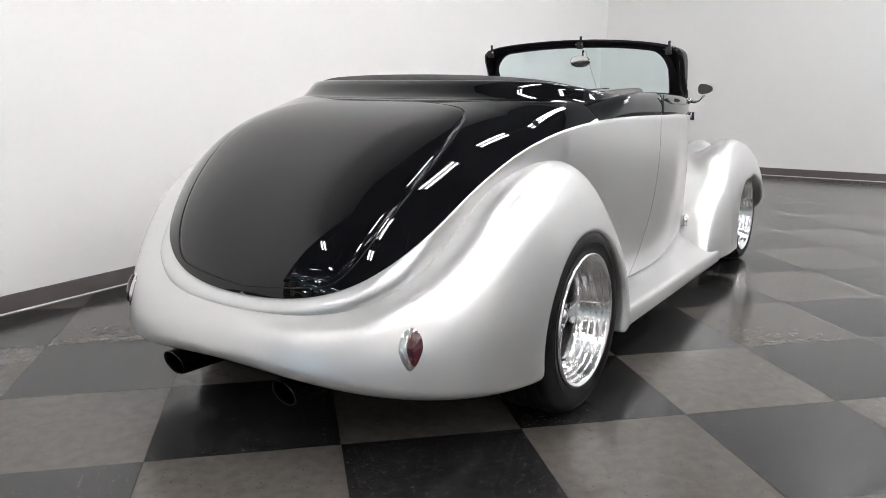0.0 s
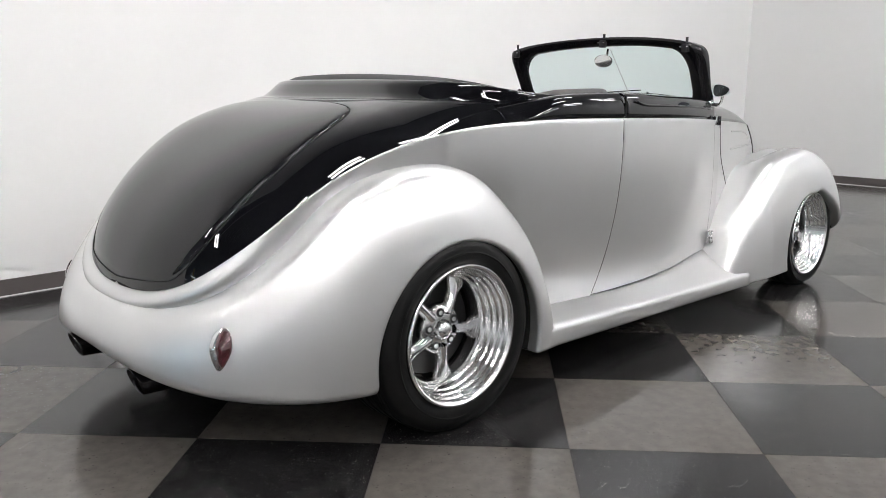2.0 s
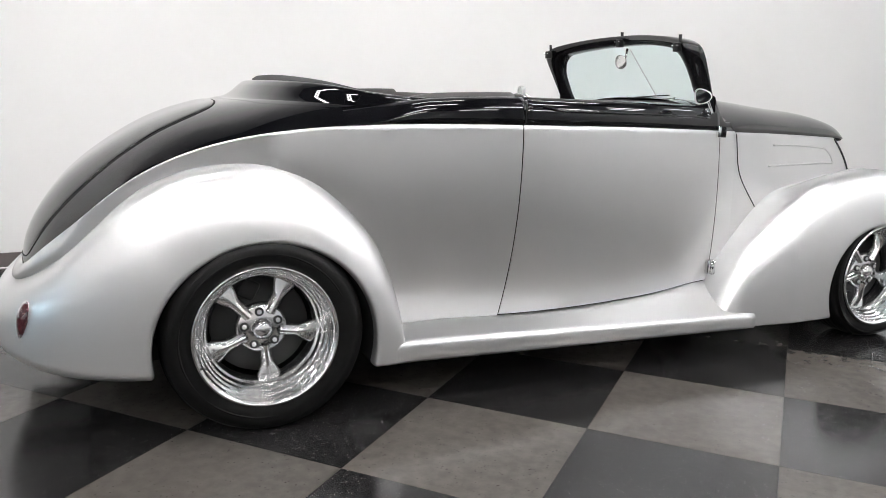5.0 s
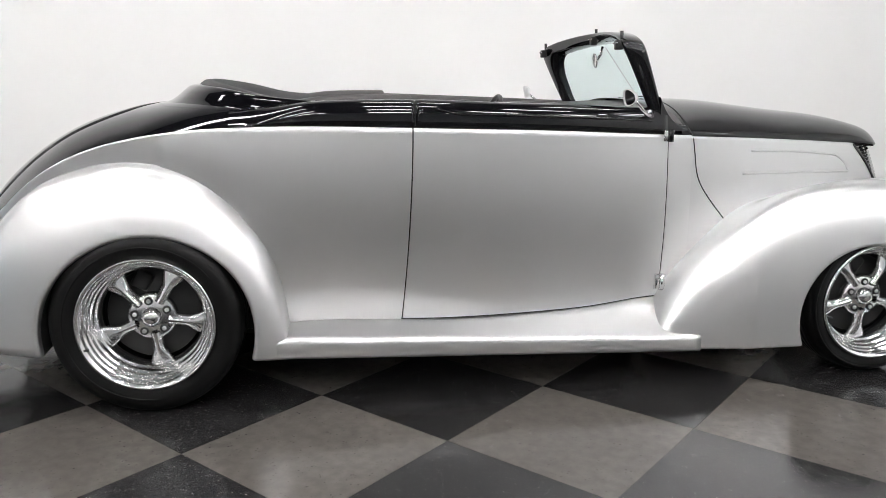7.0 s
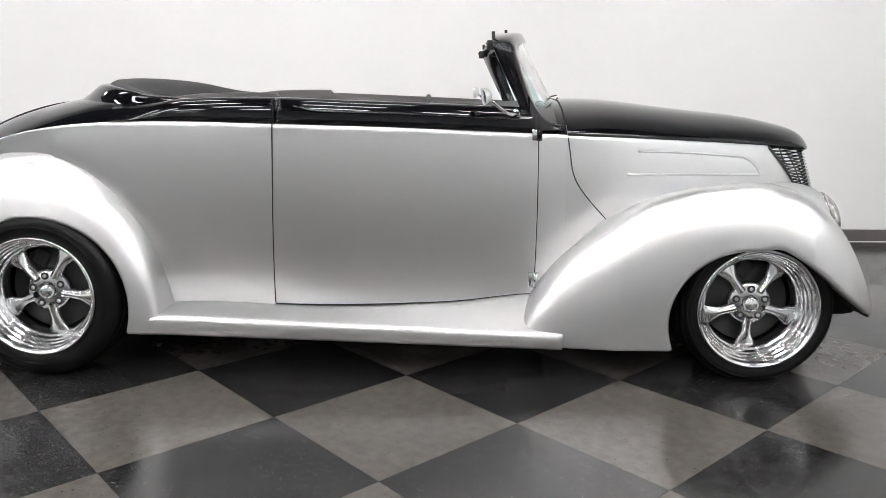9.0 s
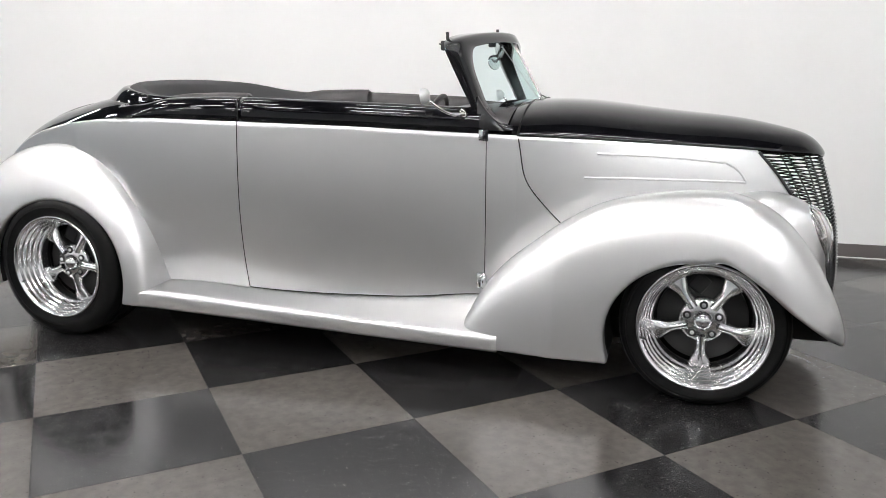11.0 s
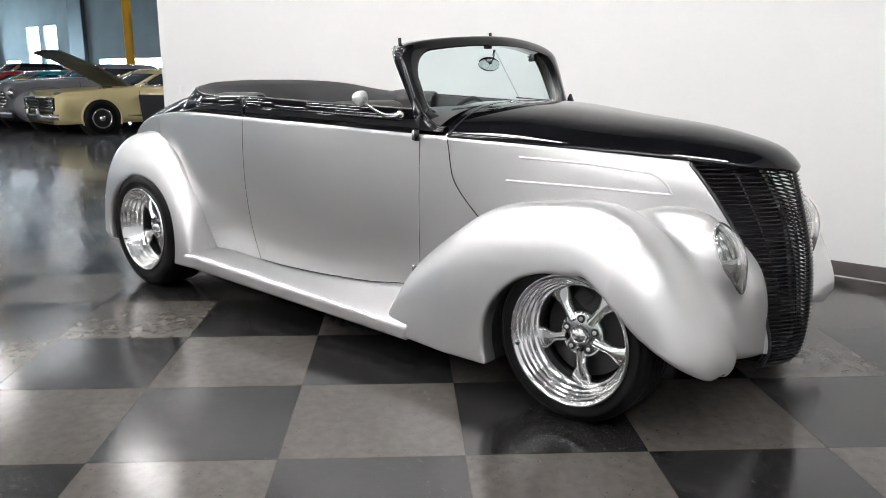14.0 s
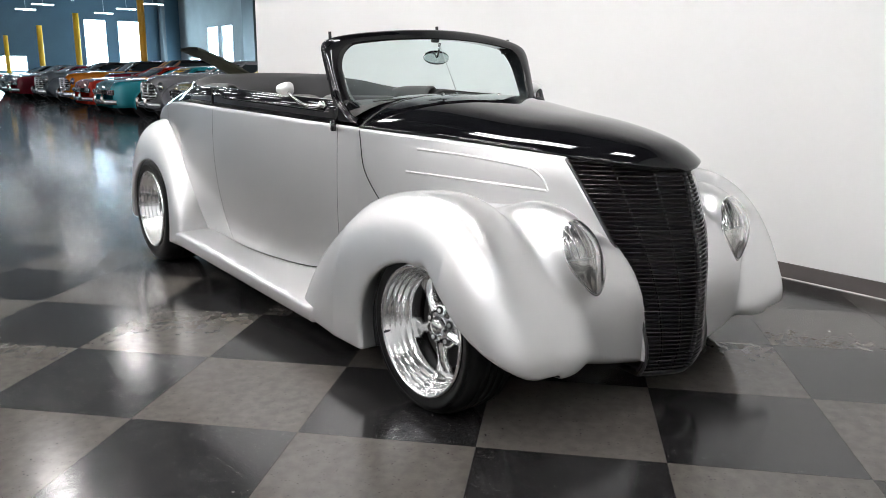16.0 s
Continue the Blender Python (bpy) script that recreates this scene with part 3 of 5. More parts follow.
# raised rim at the back of the cockpit and its padded inside
crest = of_x([(0.1, 1.164), (0.2, 1.158), (0.3, 1.144), (0.4, 1.126), (0.5, 1.114), (0.64, 1.106), (0.7, 1.105)])
rows, inner = [], []
for u in np.linspace(-1, 1, 101):
    x, y = rim_path(u)
    a, b = rim_path(max(u - 0.01, -1)), rim_path(min(u + 0.01, 1))
    d = Vector((b[0] - a[0], b[1] - a[1]))
    d.normalize()
    nx, ny = -d.y, d.x
    zc = float(crest(x))
    wide = 0.15 - 0.115 * min(1, max(0, (abs(y) - 0.46) / 0.22)) ** 1.2
    base = float(deck(np.array(x + nx * wide), np.array(y + ny * wide)))
    base = min(base, zc - 0.012)
    rows.append([(x + nx * o * wide, y + ny * o * wide, z) for o, z in ((1.15, base - 0.012), (1.0, base + 0.001), (0.84, base + (zc - base) * 0.05), (0.68, base + (zc - base) * 0.18), (0.52, base + (zc - base) * 0.40),
                                                                        (0.36, base + (zc - base) * 0.68), (0.22, base + (zc - base) * 0.90), (0.1, zc - 0.002), (0.0, zc), (-0.06, zc - 0.004))])
    puff = 0.022 * max(0.0, 1 - (abs(y) / 0.69) ** 2.2)
    inner.append([(x + nx * o, y + ny * o, z) for o, z in ((-0.006, zc - 0.004), (-0.014, zc + 0.3 * puff), (-0.03, zc + 0.8 * puff), (-0.055, zc + puff - 0.002), (-0.08, zc + 0.4 * puff - 0.02), (-0.10, zc - 0.06), (-0.115, zc - 0.14), (-0.13, 0.85))])
part("cockpit_rim", grid_mesh("cockpit_rim", rows), BLACK, car, "gloss black raised rim behind the cockpit")
part("rear_padding", grid_mesh("rear_padding", inner), CLOTH, car, "charcoal padded panel round the back of the cockpit")


# ---- bonnet, grille shell ----
HOOD = [(2.1, 0.604, 0.966), (2.4, 0.508, 0.951), (2.7, 0.415, 0.933), (3.0, 0.318, 0.912), (3.14, 0.262, 0.90), (3.24, 0.19, 0.89), (3.30, 0.10, 0.882), (3.322, 0.0, 0.878)]
hood_edge_all = Curve(HOOD + [(x, -w, z) for x, w, z in HOOD[-2::-1]])
hood_top = of_x([(2.1, 1.1), (2.27, 1.1), (2.46, 1.083), (2.73, 1.051), (2.99, 1.022), (3.16, 0.986), (3.26, 0.948), (3.305, 0.906), (3.325, 0.879)])


def hood_edge(s):
    return hood_edge_all(0.5 * np.asarray(s))


def hood_row(s, lift=0.0):
    x, w, z = hood_edge(s)
    v = np.linspace(-1, 1, 49)
    t = float(hood_top(x))
    zz = t - max(t - z, 0) * np.abs(v) ** (2.3 + 0.9 * float(np.clip((3.0 - x) / 0.9, 0, 1))) + lift
    return np.stack([np.full(49, x), v * w - 0.03 * (1 - v * v) * min(1, w / 0.2), zz], -1)


HS = np.r_[np.linspace(0.004, 0.85, 60), np.linspace(0.86, 1.0, 24)]
rows = np.array([hood_row(s) for s in HS])
lip_l, lip_r = rows[:, -1:] - (0, 0.012, 0.012), rows[:, :1] - (0, -0.012, 0.012)
part("bonnet", grid_mesh("bonnet", np.concatenate([lip_r, rows, lip_l], 1)), BLACK, car, "gloss black bonnet")

# cowl top between bonnet and windscreen
rows = []
for x in np.linspace(1.984, 2.0965, 14):
    e = edge(s_at_x(x))
    v = np.sin(np.linspace(-1, 1, 61) * math.pi / 2)
    rows.append(np.stack([np.full(61, x), v * e[1] - 0.03 * (1 - v * v), e[2] + (1.10 - e[2]) * (1 - np.abs(v) ** 3.2)], -1))
part("cowl_top", grid_mesh("cowl_top", rows), BLACK, car, "gloss black cowl")
rows = np.array(rows)
part("bonnet_seam", mesh_of("bonnet_seam", *tube([tuple(q) for q in hood_row(0.0, -0.002)], 0.004, 6)), SEAM, car)

# grille opening: height to x and half width of its edge; centre line x
grille_x = of_x([(0.12, 3.30), (0.19, 3.334), (0.314, 3.317), (0.46, 3.284), (0.60, 3.238), (0.70, 3.185), (0.81, 3.11), (0.905, 3.025)])
grille_w = of_x([(0.12, 0.178), (0.19, 0.18), (0.314, 0.186), (0.46, 0.218), (0.60, 0.268), (0.70, 0.298), (0.81, 0.315), (0.905, 0.318)])
grille_mid = of_x([(0.12, 3.37), (0.16, 3.395), (0.22, 3.412), (0.40, 3.42), (0.60, 3.395), (0.76, 3.352), (0.875, 3.315), (0.92, 3.30)])


cowl_col = flank(np.full(80, 1.0), np.linspace(0, 1, 80))


def cheek(a, z):
    """Silver bonnet side from the cowl (a = 0) to the grille (a = 1). Left side."""
    x0 = 2.098 + 0.0 * z
    w0 = np.interp(-z, -cowl_col[:, 2], cowl_col[:, 1])
    hx, hw = grille_x(z), grille_w(z)
    x = x0 + (hx - x0) * a
    top = np.interp(x, [q[0] for q in HOOD], [q[2] for q in HOOD]) - 0.004
    zz = z + (top - 0.905) * np.clip((z - 0.55) / 0.355, 0, 1)
    bow = 0.03 * np.sin(np.pi * a) * np.clip((0.93 - z) / 0.3, 0, 1)
    return np.stack([x, w0 + (hw - w0) * a + bow, zz], -1)


def cheek_piece(k):
    a = np.r_[0, np.linspace(0.004, 0.97, 40), 0.985, 1.0]
    z = np.r_[np.linspace(0.19, 0.895, 40), 0.905]
    g = cheek(a[:, None] + 0 * z[None, :], z[None, :] + 0 * a[:, None])
    g = np.concatenate([g, g[-1:] - (0.006, 0.014, 0)])
    g = np.concatenate([g, g[:, -1:] - (0, 0.012, 0)], 1)
    g[..., 1] *= k
    return grid_mesh("bonnet_side", g, flip=k < 0)


bonnet_sides = sides("bonnet_side", cheek_piece, SILVER, "silver bonnet side panel")


def on_cheek(k, pts, lift=0.002):
    """Points (x, z) laid on the bonnet side."""
    res = []
    for x, z in pts:
        a = 0.5
        for _ in range(12):
            p = cheek(np.array(a), np.array(z))
            a = float(np.clip(a + (x - p[0]) / (float(grille_x(z)) - 2.104), 0, 1))
        zz = z
        for _ in range(4):
            p = cheek(np.array(a), np.array(zz))
            zz += z - p[2]
        p = cheek(np.array(a), np.array(zz))
        res.append((p[0], k * (p[1] + lift), p[2]))
    return res


for (nm, k), side in zip(SIDES, bonnet_sides):
    for line in ([(2.36, 0.80), (2.6, 0.795), (2.9, 0.785), (2.97, 0.7825), (2.985, 0.782)], [(2.985, 0.782), (2.96, 0.82), (2.90, 0.858)], [(2.90, 0.858), (2.7, 0.878), (2.4, 0.894)]):
        c = Curve(on_cheek(k, line, -0.0015))(np.linspace(0, 1, 24))
        part("raised_bead", mesh_of("raised_bead", *tube(c, 0.0058, 8)), SILVER, side)
    # curved seam of the cowl
    seam = [(2.106, 0.955), (2.118, 0.88), (2.135, 0.80), (2.185, 0.72), (2.262, 0.635), (2.305, 0.590)]
    part("panel_gap", mesh_of("panel_gap", *tube(Curve(on_cheek(k, seam, 0.0005))(np.linspace(0, 1, 30)), 0.0024, 6)), SEAM, side)

# grille: black bars bent round the nose
grille = part("grille", mesh_of("grille", *tube([(float(grille_mid(z)) - 0.012, 0, z) for z in np.linspace(0.14, 0.885, 24)], 0.008, 8)), TRIM_BLACK, car, "black horizontal bar grille")


def bar_points(z, n=25):
    x1, w1, xm = float(grille_x(z)) - 0.004, float(grille_w(z)) - 0.003, float(grille_mid(z))
    if z > 0.87:
        xm = min(xm, 3.318)
    res = []
    for u in np.linspace(-1, 1, n):
        f = (abs(u) ** 1.9 + 0.9 * math.sqrt(u * u + 0.01) - 0.09) / (1.9 - 0.09 + 0.9 * (math.sqrt(1.01) - 1))
        res.append((xm + (x1 - xm) * f, u * w1, z - 0.03 * (1 - abs(u)) * 0))
    return res


def bar_mesh(z):
    pts = bar_points(z)
    v, f = [], []
    prof = ((-0.005, 0.003), (0.0, 0.0021), (0.0024, 0.0), (0.0, -0.0021), (-0.005, -0.003), (-0.012, -0.0024), (-0.012, 0.0024))
    for i, (x, y, zz) in enumerate(pts):
        a, b = pts[max(i - 1, 0)], pts[min(i + 1, len(pts) - 1)]
        d = Vector((b[0] - a[0], b[1] - a[1], 0)).normalized()
        n = Vector((d.y, -d.x, 0))
        for o, h in prof:
            v.append((x + n.x * o, y + n.y * o, zz + h))
    m = len(prof)
    for i in range(len(pts) - 1):
        for q in range(m):
            f.append((i * m + q, (i + 1) * m + q, (i + 1) * m + (q + 1) % m, i * m + (q + 1) % m))
    return mesh_of("bar", v, f)


for z in np.linspace(0.145, 0.893, 50):
    part("bar", bar_mesh(float(z)), BLACK, grille)
for u in (-0.66, -0.33, 0.33, 0.66):
    pts = []
    for z in np.linspace(0.15, 0.885, 20):
        q = bar_points(float(z), 25)
        x, y, zz = q[int(round((u + 1) * 12))]
        pts.append((x - 0.016, y, zz))
    part("rib", mesh_of("rib", *tube(pts, 0.0035, 6)), TRIM_BLACK, grille)
pts = [(float(grille_x(z)), float(grille_w(z)) - 0.002, z) for z in np.linspace(0.13, 0.90, 30)]
for _, k in SIDES:
    part("edge_trim", mesh_of("edge_trim", *tube([(x, k * (y + 0.001), z) for x, y, z in pts], 0.0065, 8)), TRIM_BLACK, grille)
v, f = [], []
for z in (0.12, 0.145):
    q = bar_points(z, 25)
    v += [(x - 0.002, y, z) for x, y, _ in q] + [(x - 0.10, y * 0.9, z) for x, y, _ in q]
f = [(i, i + 1, i + 26, i + 25) for i in range(24)] + [(50 + i, 75 + i, 76 + i, 51 + i) for i in range(24)] + [(i, 50 + i, 51 + i, i + 1) for i in range(24)]
part("lower_lip", mesh_of("lower_lip", v, f), TRIM_BLACK, grille)
rows = [[(float(grille_x(z)) - 0.022, u * (float(grille_w(z)) - 0.008), z) for u in np.linspace(-1, 1, 9)] for z in np.linspace(0.135, 0.90, 20)]
part("bulkhead", grid_mesh("bulkhead", rows), SEAM, grille, "dark bulkhead behind the bars")
part("radiator", box_bm((2.98, -0.24, 0.16), (3.04, 0.24, 0.86), 0.01), SEAM, car, "dark radiator behind the grille")

# ---- fenders ----
front_crown = of_x([(1.86, 0.10), (1.91, 0.20), (1.98, 0.335), (2.05, 0.432), (2.216, 0.575), (2.343, 0.666), (2.449, 0.722), (2.555, 0.753), (2.70, 0.776),
                    (2.83, 0.787), (2.95, 0.775), (3.06, 0.725), (3.15, 0.645), (3.23, 0.53), (3.295, 0.40), (3.33, 0.30), (3.348, 0.20), (3.356, 0.11)])
rear_crown = of_x([(-1.0, 0.445), (-0.86, 0.447), (-0.75, 0.462), (-0.65, 0.53), (-0.553, 0.62), (-0.367, 0.807), (-0.187, 0.878), (-0.026, 0.893),
                   (0.10, 0.872), (0.20, 0.825), (0.299, 0.74), (0.38, 0.645), (0.43, 0.55), (0.462, 0.44), (0.478, 0.32), (0.486, 0.22), (0.49, 0.12)])


def hump(y, z, mid, wide_out, wide_in, z0, crown, p):
    a = np.where(y > mid, wide_out, wide_in)
    h = np.maximum(crown - z0, 0.004)
    return ((np.abs(y - mid) / a) ** p + (np.maximum(z - z0, 0) / h) ** p) ** (1 / p) - 1


def front_field(x, y, z):
    y = np.abs(y)
    wide = 0.868 + 0.045 * np.clip((x - 2.72) / 0.30, 0, 1) ** 1.5 - 0.145 * np.clip((x - 3.06) / 0.30, 0, 1) ** 2 - 0.045 * np.clip((2.3 - x) / 0.35, 0, 1)
    f = hump(y, z, 0.69, np.maximum(wide - 0.69, 0.03), 0.24, 0.10, front_crown(x), np.where(y > 0.69, 2.8, 2.3)) * 0.17
    cat = (np.abs((x - 2.70) / 0.622) ** 3.2 + np.abs((y - 0.28) / 0.39) ** 2.6 + (np.maximum(z - 0.30, 0) / 0.43) ** 3.0) ** (1 / 3.0) - 1
    pod = np.sqrt(((x - 3.07) / 0.21) ** 2 + ((y - 0.46) / 0.105) ** 2 + ((z - 0.595) / 0.165) ** 2) - 1
    f = smin(f, cat * 0.25, 0.05)
    f = smin(f, pod * 0.10, 0.05)
    f = np.maximum(f, np.where(x > 2.9, grille_w(z) - 0.014 - y, -1.0))
    t = np.clip((y - 0.18) / 0.50, 0, 1)
    ahead = np.clip((x - 2.6) / 0.3, 0, 1)
    low = 0.138 * (1 - ahead) + (0.182 + 0.046 * t) * ahead
    f = smax(f, low - z, 0.012 + 0.105 * ahead * t)
    return smax(f, -front_well(x, y, z), 0.018)


def front_well(x, y, z):
    """Below zero inside the wheel well."""
    ring = np.hypot((x - 2.815) * 0.965, np.where(z > 0.255, 1.10, 1.0) * (z - 0.255)) - 0.312
    line = (x - 2.95) * 0.60 + (z - 0.525) * 0.80
    wedge = smax(line, 2.86 - x, 0.10)
    return smax(smin(ring, wedge, 0.03), 0.54 + 0.08 * np.clip((x - 2.98) / 0.2, 0, 1) - y, 0.02)


def rear_field(x, y, z):
    y = np.abs(y)
    back = np.clip(-0.2 - x, 0, None)
    wide = 0.872 - 0.03 * np.clip((x - 0.36) / 0.13, 0, 1) ** 2
    ring = ((back / 0.715) ** 2.3 + (y / wide) ** 2.3) ** (1 / 2.3)
    crest_x = np.where(back > 0, np.maximum(-0.2 - back * 0.77 / np.maximum(ring, 0.2), -0.80), x)
    f = hump(ring, z, 0.77, 0.23, 0.60, 0.20, rear_crown(crest_x), 2.6) * 0.17
    f = smax(f, x - 0.482, 0.012)
    rear = np.clip(0.5 - x / 0.2, 0, 1)
    f = smax(f, 0.188 + rear * (0.027 + 0.08 * np.exp(-((y / 0.55) ** 2))) - z, 0.012 + 0.035 * rear)
    return smax(f, -rear_well(x, y, z), 0.018)


def rear_well(x, y, z):
    ring = np.hypot(x - 0.002, np.where(z > 0.298, 1.06, 1.0) * (z - 0.298)) - 0.364
    well = np.maximum(ring, 0.50 - y)
    return well


def in_well(well, near):
    return lambda m: ((np.abs(well(m[:, 0], np.abs(m[:, 1]), m[:, 2])) < 0.006) & (np.abs(m[:, 1]) < near)).astype(int)


fv, fn, ff = solid(front_field, (1.84, 0.12, 0.10), (3.42, 0.93, 0.86), 0.0095)
rv, rn, rf = solid(rear_field, (-1.0, -0.93, 0.16), (0.54, 0.93, 0.95), 0.0095)
for nm, k in SIDES:
    part("front_fender", pick("front_fender", fv, fn, ff, lambda m: m[:, 0] < 9, in_well(front_well, 0.80), k < 0), [SILVER, SEAM], car, "rounded silver front fender")
    part("rear_fender", pick("rear_fender", rv, rn, rf, lambda m: k * m[:, 1] > 0.45, in_well(rear_well, 0.82)), [SILVER, SEAM], car, "rounded silver rear fender")
part("tail_pan", pick("tail_pan", rv, rn, rf, lambda m: np.abs(m[:, 1]) <= 0.45, in_well(rear_well, 0.3)), [SILVER, SEAM], car, "smooth silver tail pan")


# running boards
def board(k):
    rows = []
    for x in np.r_[np.linspace(0.40, 2.08, 60), 2.082]:
        t = (x - 0.47) / 1.6
        top = 0.262 - 0.062 * t
        low = 0.184 - 0.049 * t
        w = 0.853 - 0.003 * t + 0.012 * np.clip((0.5 - x) / 0.1, 0, 1) - (0.06 if x > 2.081 else 0)
        sill = float(foot_z(x)) + 0.0005
        foot = min(float(flank(s_at_x(x), 1.0)[1]), 0.70)
        prof = ((0.55, sill), (foot + 0.003, sill - 0.001), (foot + 0.035, 0.75 * sill + 0.25 * (top + 0.004)), (w - 0.03, top + 0.003), (w - 0.012, top), (w - 0.003, top - 0.008), (w, top - 0.02),
                (w, low + 0.01), (w - 0.006, low), (w - 0.05, low), (0.62, low))
        rows.append([(x, k * y, z) for y, z in prof])
    return grid_mesh("running_board", rows, flip=k > 0)


sides("running_board", board, SILVER, "smooth silver running board")
part("underbody", box_bm((-0.6, -0.5, 0.17), (3.1, 0.5, 0.24), 0.02), SEAM, car, "dark underbody")


# ---- lamps let into the body ----
def inset(name, field, centre, up, side, outline, depth, material, parent, label="", k=1, rings=8, dome=0.0):
    """A patch of the given outline (in units of up and side) settled on a field and lifted by depth, domed in the middle."""
    c, up, side = np.array(centre), np.array(up), np.array(side)
    rows = []
    for t in np.r_[np.linspace(0.02, 0.92, rings), 0.97, 1.0, 1.0]:
        p = np.array([c + t * (a * up + b * side) for a, b in outline])
        rows.append(p)
    flat = np.concatenate(rows)
    q, n = settle(field, flat, 6)
    m = len(outline)
    lift = []
    for i, t in enumerate(np.r_[np.linspace(0.02, 0.92, rings), 0.97, 1.0, 1.0]):
        lift += [depth + dome * (1 - t * t) if i < rings + 2 else -0.012] * m
    q = q + n * np.array(lift)[:, None]
    q = q.reshape(-1, m, 3) * (1, k, 1)
    return part(name, grid_mesh(name, q.transpose(1, 0, 2), closed=True, flip=k > 0), material, parent, label)


def egg(n, top, bottom, wide, sharp=0.35):
    res = []
    for i in range(n):
        a = 2 * math.pi * i / n
        c, s = math.cos(a), math.sin(a)
        w = wide * (1 - sharp * max(0.0, -c) ** 1.2)
        res.append((c * (top if c > 0 else bottom), s * w))
    return res


for nm, k in SIDES:
    lamp = part("headlight", mesh_of("headlight", *tube([(3.12, k * 0.455, 0.60), (3.19, k * 0.455, 0.60)], 0.05, 12)), CHROME, car, "egg shaped headlight with clear ribbed glass")
    axis_up, axis_side = (-0.40, 0.09, 0.91), (-0.16, 0.98, 0.0)
    ctr = (3.25, 0.440, 0.60)
    inset("bezel", front_field, ctr, axis_up, axis_side, egg(56, 0.122, 0.142, 0.084), 0.002, CHROME, lamp, "thin chrome rim", k)
    inset("reflector", front_field, ctr, axis_up, axis_side, egg(56, 0.113, 0.131, 0.076), 0.0035, REFLECTOR, lamp, "silvered reflector bowl", k)
    inset("glass", front_field, ctr, axis_up, axis_side, egg(56, 0.114, 0.132, 0.077), 0.006, LENS, lamp, "clear ribbed glass", k, dome=0.012)
    ribs = [[(a, q) for a in np.linspace(0.0, 0.10 * (1 - (q / 0.075) ** 2) ** 0.5, 6)] for q in np.linspace(-0.055, 0.055, 8)]
    ribs.append([(-0.004, q) for q in np.linspace(-0.072, 0.072, 12)])
    for line in ribs:
        p = np.array([np.array(ctr) + a * np.array(axis_up) + b * np.array(axis_side) for a, b in line])
        p, n = settle(front_field, p, 6)
        p = (p + n * 0.0065) * (1, k, 1)
        part("rib", mesh_of("rib", *tube(p, 0.0016, 6)), CHROME_SOFT, lamp)
    tail = part("tail_light", mesh_of("tail_light", *tube([(-0.66, k * 0.59, 0.41), (-0.70, k * 0.60, 0.41)], 0.02, 10)), CHROME_SOFT, car, "red teardrop tail light in a chrome surround")
    tup, tside = (0.10, -0.02, 0.99), (0.62, 0.78, 0.0)
    tc = (-0.74, 0.605, 0.405)
    inset("bezel", rear_field, tc, tup, tside, egg(40, 0.062, 0.066, 0.036, 0.4), 0.002, CHROME, tail, "chrome surround", k, dome=0.009)
    inset("lens", rear_field, tc + np.array((0.007, 0.009, 0.003)), tup, tside, egg(40, 0.049, 0.055, 0.0235, 0.4), 0.010, RED_LENS, tail, "deep red lens", k, dome=0.009)


# ---- windscreen ----
def screen(u, v):
    """u across (-1 to 1), v from the foot (0) to the top (1)."""
    u, v = np.asarray(u, float), np.asarray(v, float)
    au = np.abs(u)
    bend = np.sqrt(au * au + 0.0016) - 0.04
    xb, xt = 2.112 - 0.150 * bend**1.25, 1.942 - 0.106 * bend**1.2
    zb, zt = 1.090 - 0.112 * au**3.0, 1.393 - 0.055 * au**2
    return np.stack([xb + (xt - xb) * v, u * (0.612 + 0.016 * v) - 0.025, zb + (zt - zb) * v], -1)


def rounded(u0, v0, v1, r_u, r_v, n=24):
    """Closed outline in (u, v) of a rectangle with round corners."""
    res = []
    for cu, cv, a0 in ((u0 - r_u, v1 - r_v, 0), (-u0 + r_u, v1 - r_v, 90), (-u0 + r_u, v0 + r_v, 180), (u0 - r_u, v0 + r_v, 270)):
        for i in range(n):
            a = radians(a0 + 90 * i / (n - 1))
            res.append((cu + r_u * math.cos(a), cv + r_v * math.sin(a)))
    dense = []
    for (a, b), (c, d) in zip(res, res[1:] + res[:1]):
        m = max(1, int(math.hypot(c - a, d - b) / 0.06))
        dense += [(a + (c - a) * i / m, b + (d - b) * i / m) for i in range(m)]
    return np.array(dense)


hole = rounded(0.885, -0.015, 0.855, 0.16, 0.32)
rim = np.clip(hole, -9, 9)
c_uv = np.array([0.0, 0.46])
d = hole - c_uv
reach = np.where(d[:, 1] > 0, 1 - c_uv[1], c_uv[1] + 0.06)
grow = (np.abs(d[:, 0]) ** 10 + (np.abs(d[:, 1]) / reach) ** 10) ** (-1 / 10)
rim = c_uv + d * grow[:, None]
loops = []
for uv, dx in ((hole, -0.012), (hole, 0.004), (hole + (rim - hole) * 0.12, 0.012), (hole + (rim - hole) * 0.85, 0.014), (rim, 0.004), (rim, -0.028), (hole + (rim - hole) * 0.85, -0.036),
               (hole + (rim - hole) * 0.12, -0.034), (hole, -0.028)):
    p = screen(uv[:, 0] * (0.95 if dx < -0.02 else 1.0), uv[:, 1])
    p[:, 0] += dx - (0.04 * np.clip(uv[:, 1], 0, 1) if dx < -0.02 else 0)
    loops.append(p)
loops.append(loops[0])
screen_frame = part("windscreen_frame", grid_mesh("windscreen_frame", np.stack(loops, 1), closed=True), BLACK, car, "gloss black windscreen frame")
rows = []
for t in np.linspace(0.0, 1.004, 14):
    uv = c_uv + (hole - c_uv) * t
    p = screen(uv[:, 0], uv[:, 1])
    p[:, 0] -= 0.008
    rows.append(p)
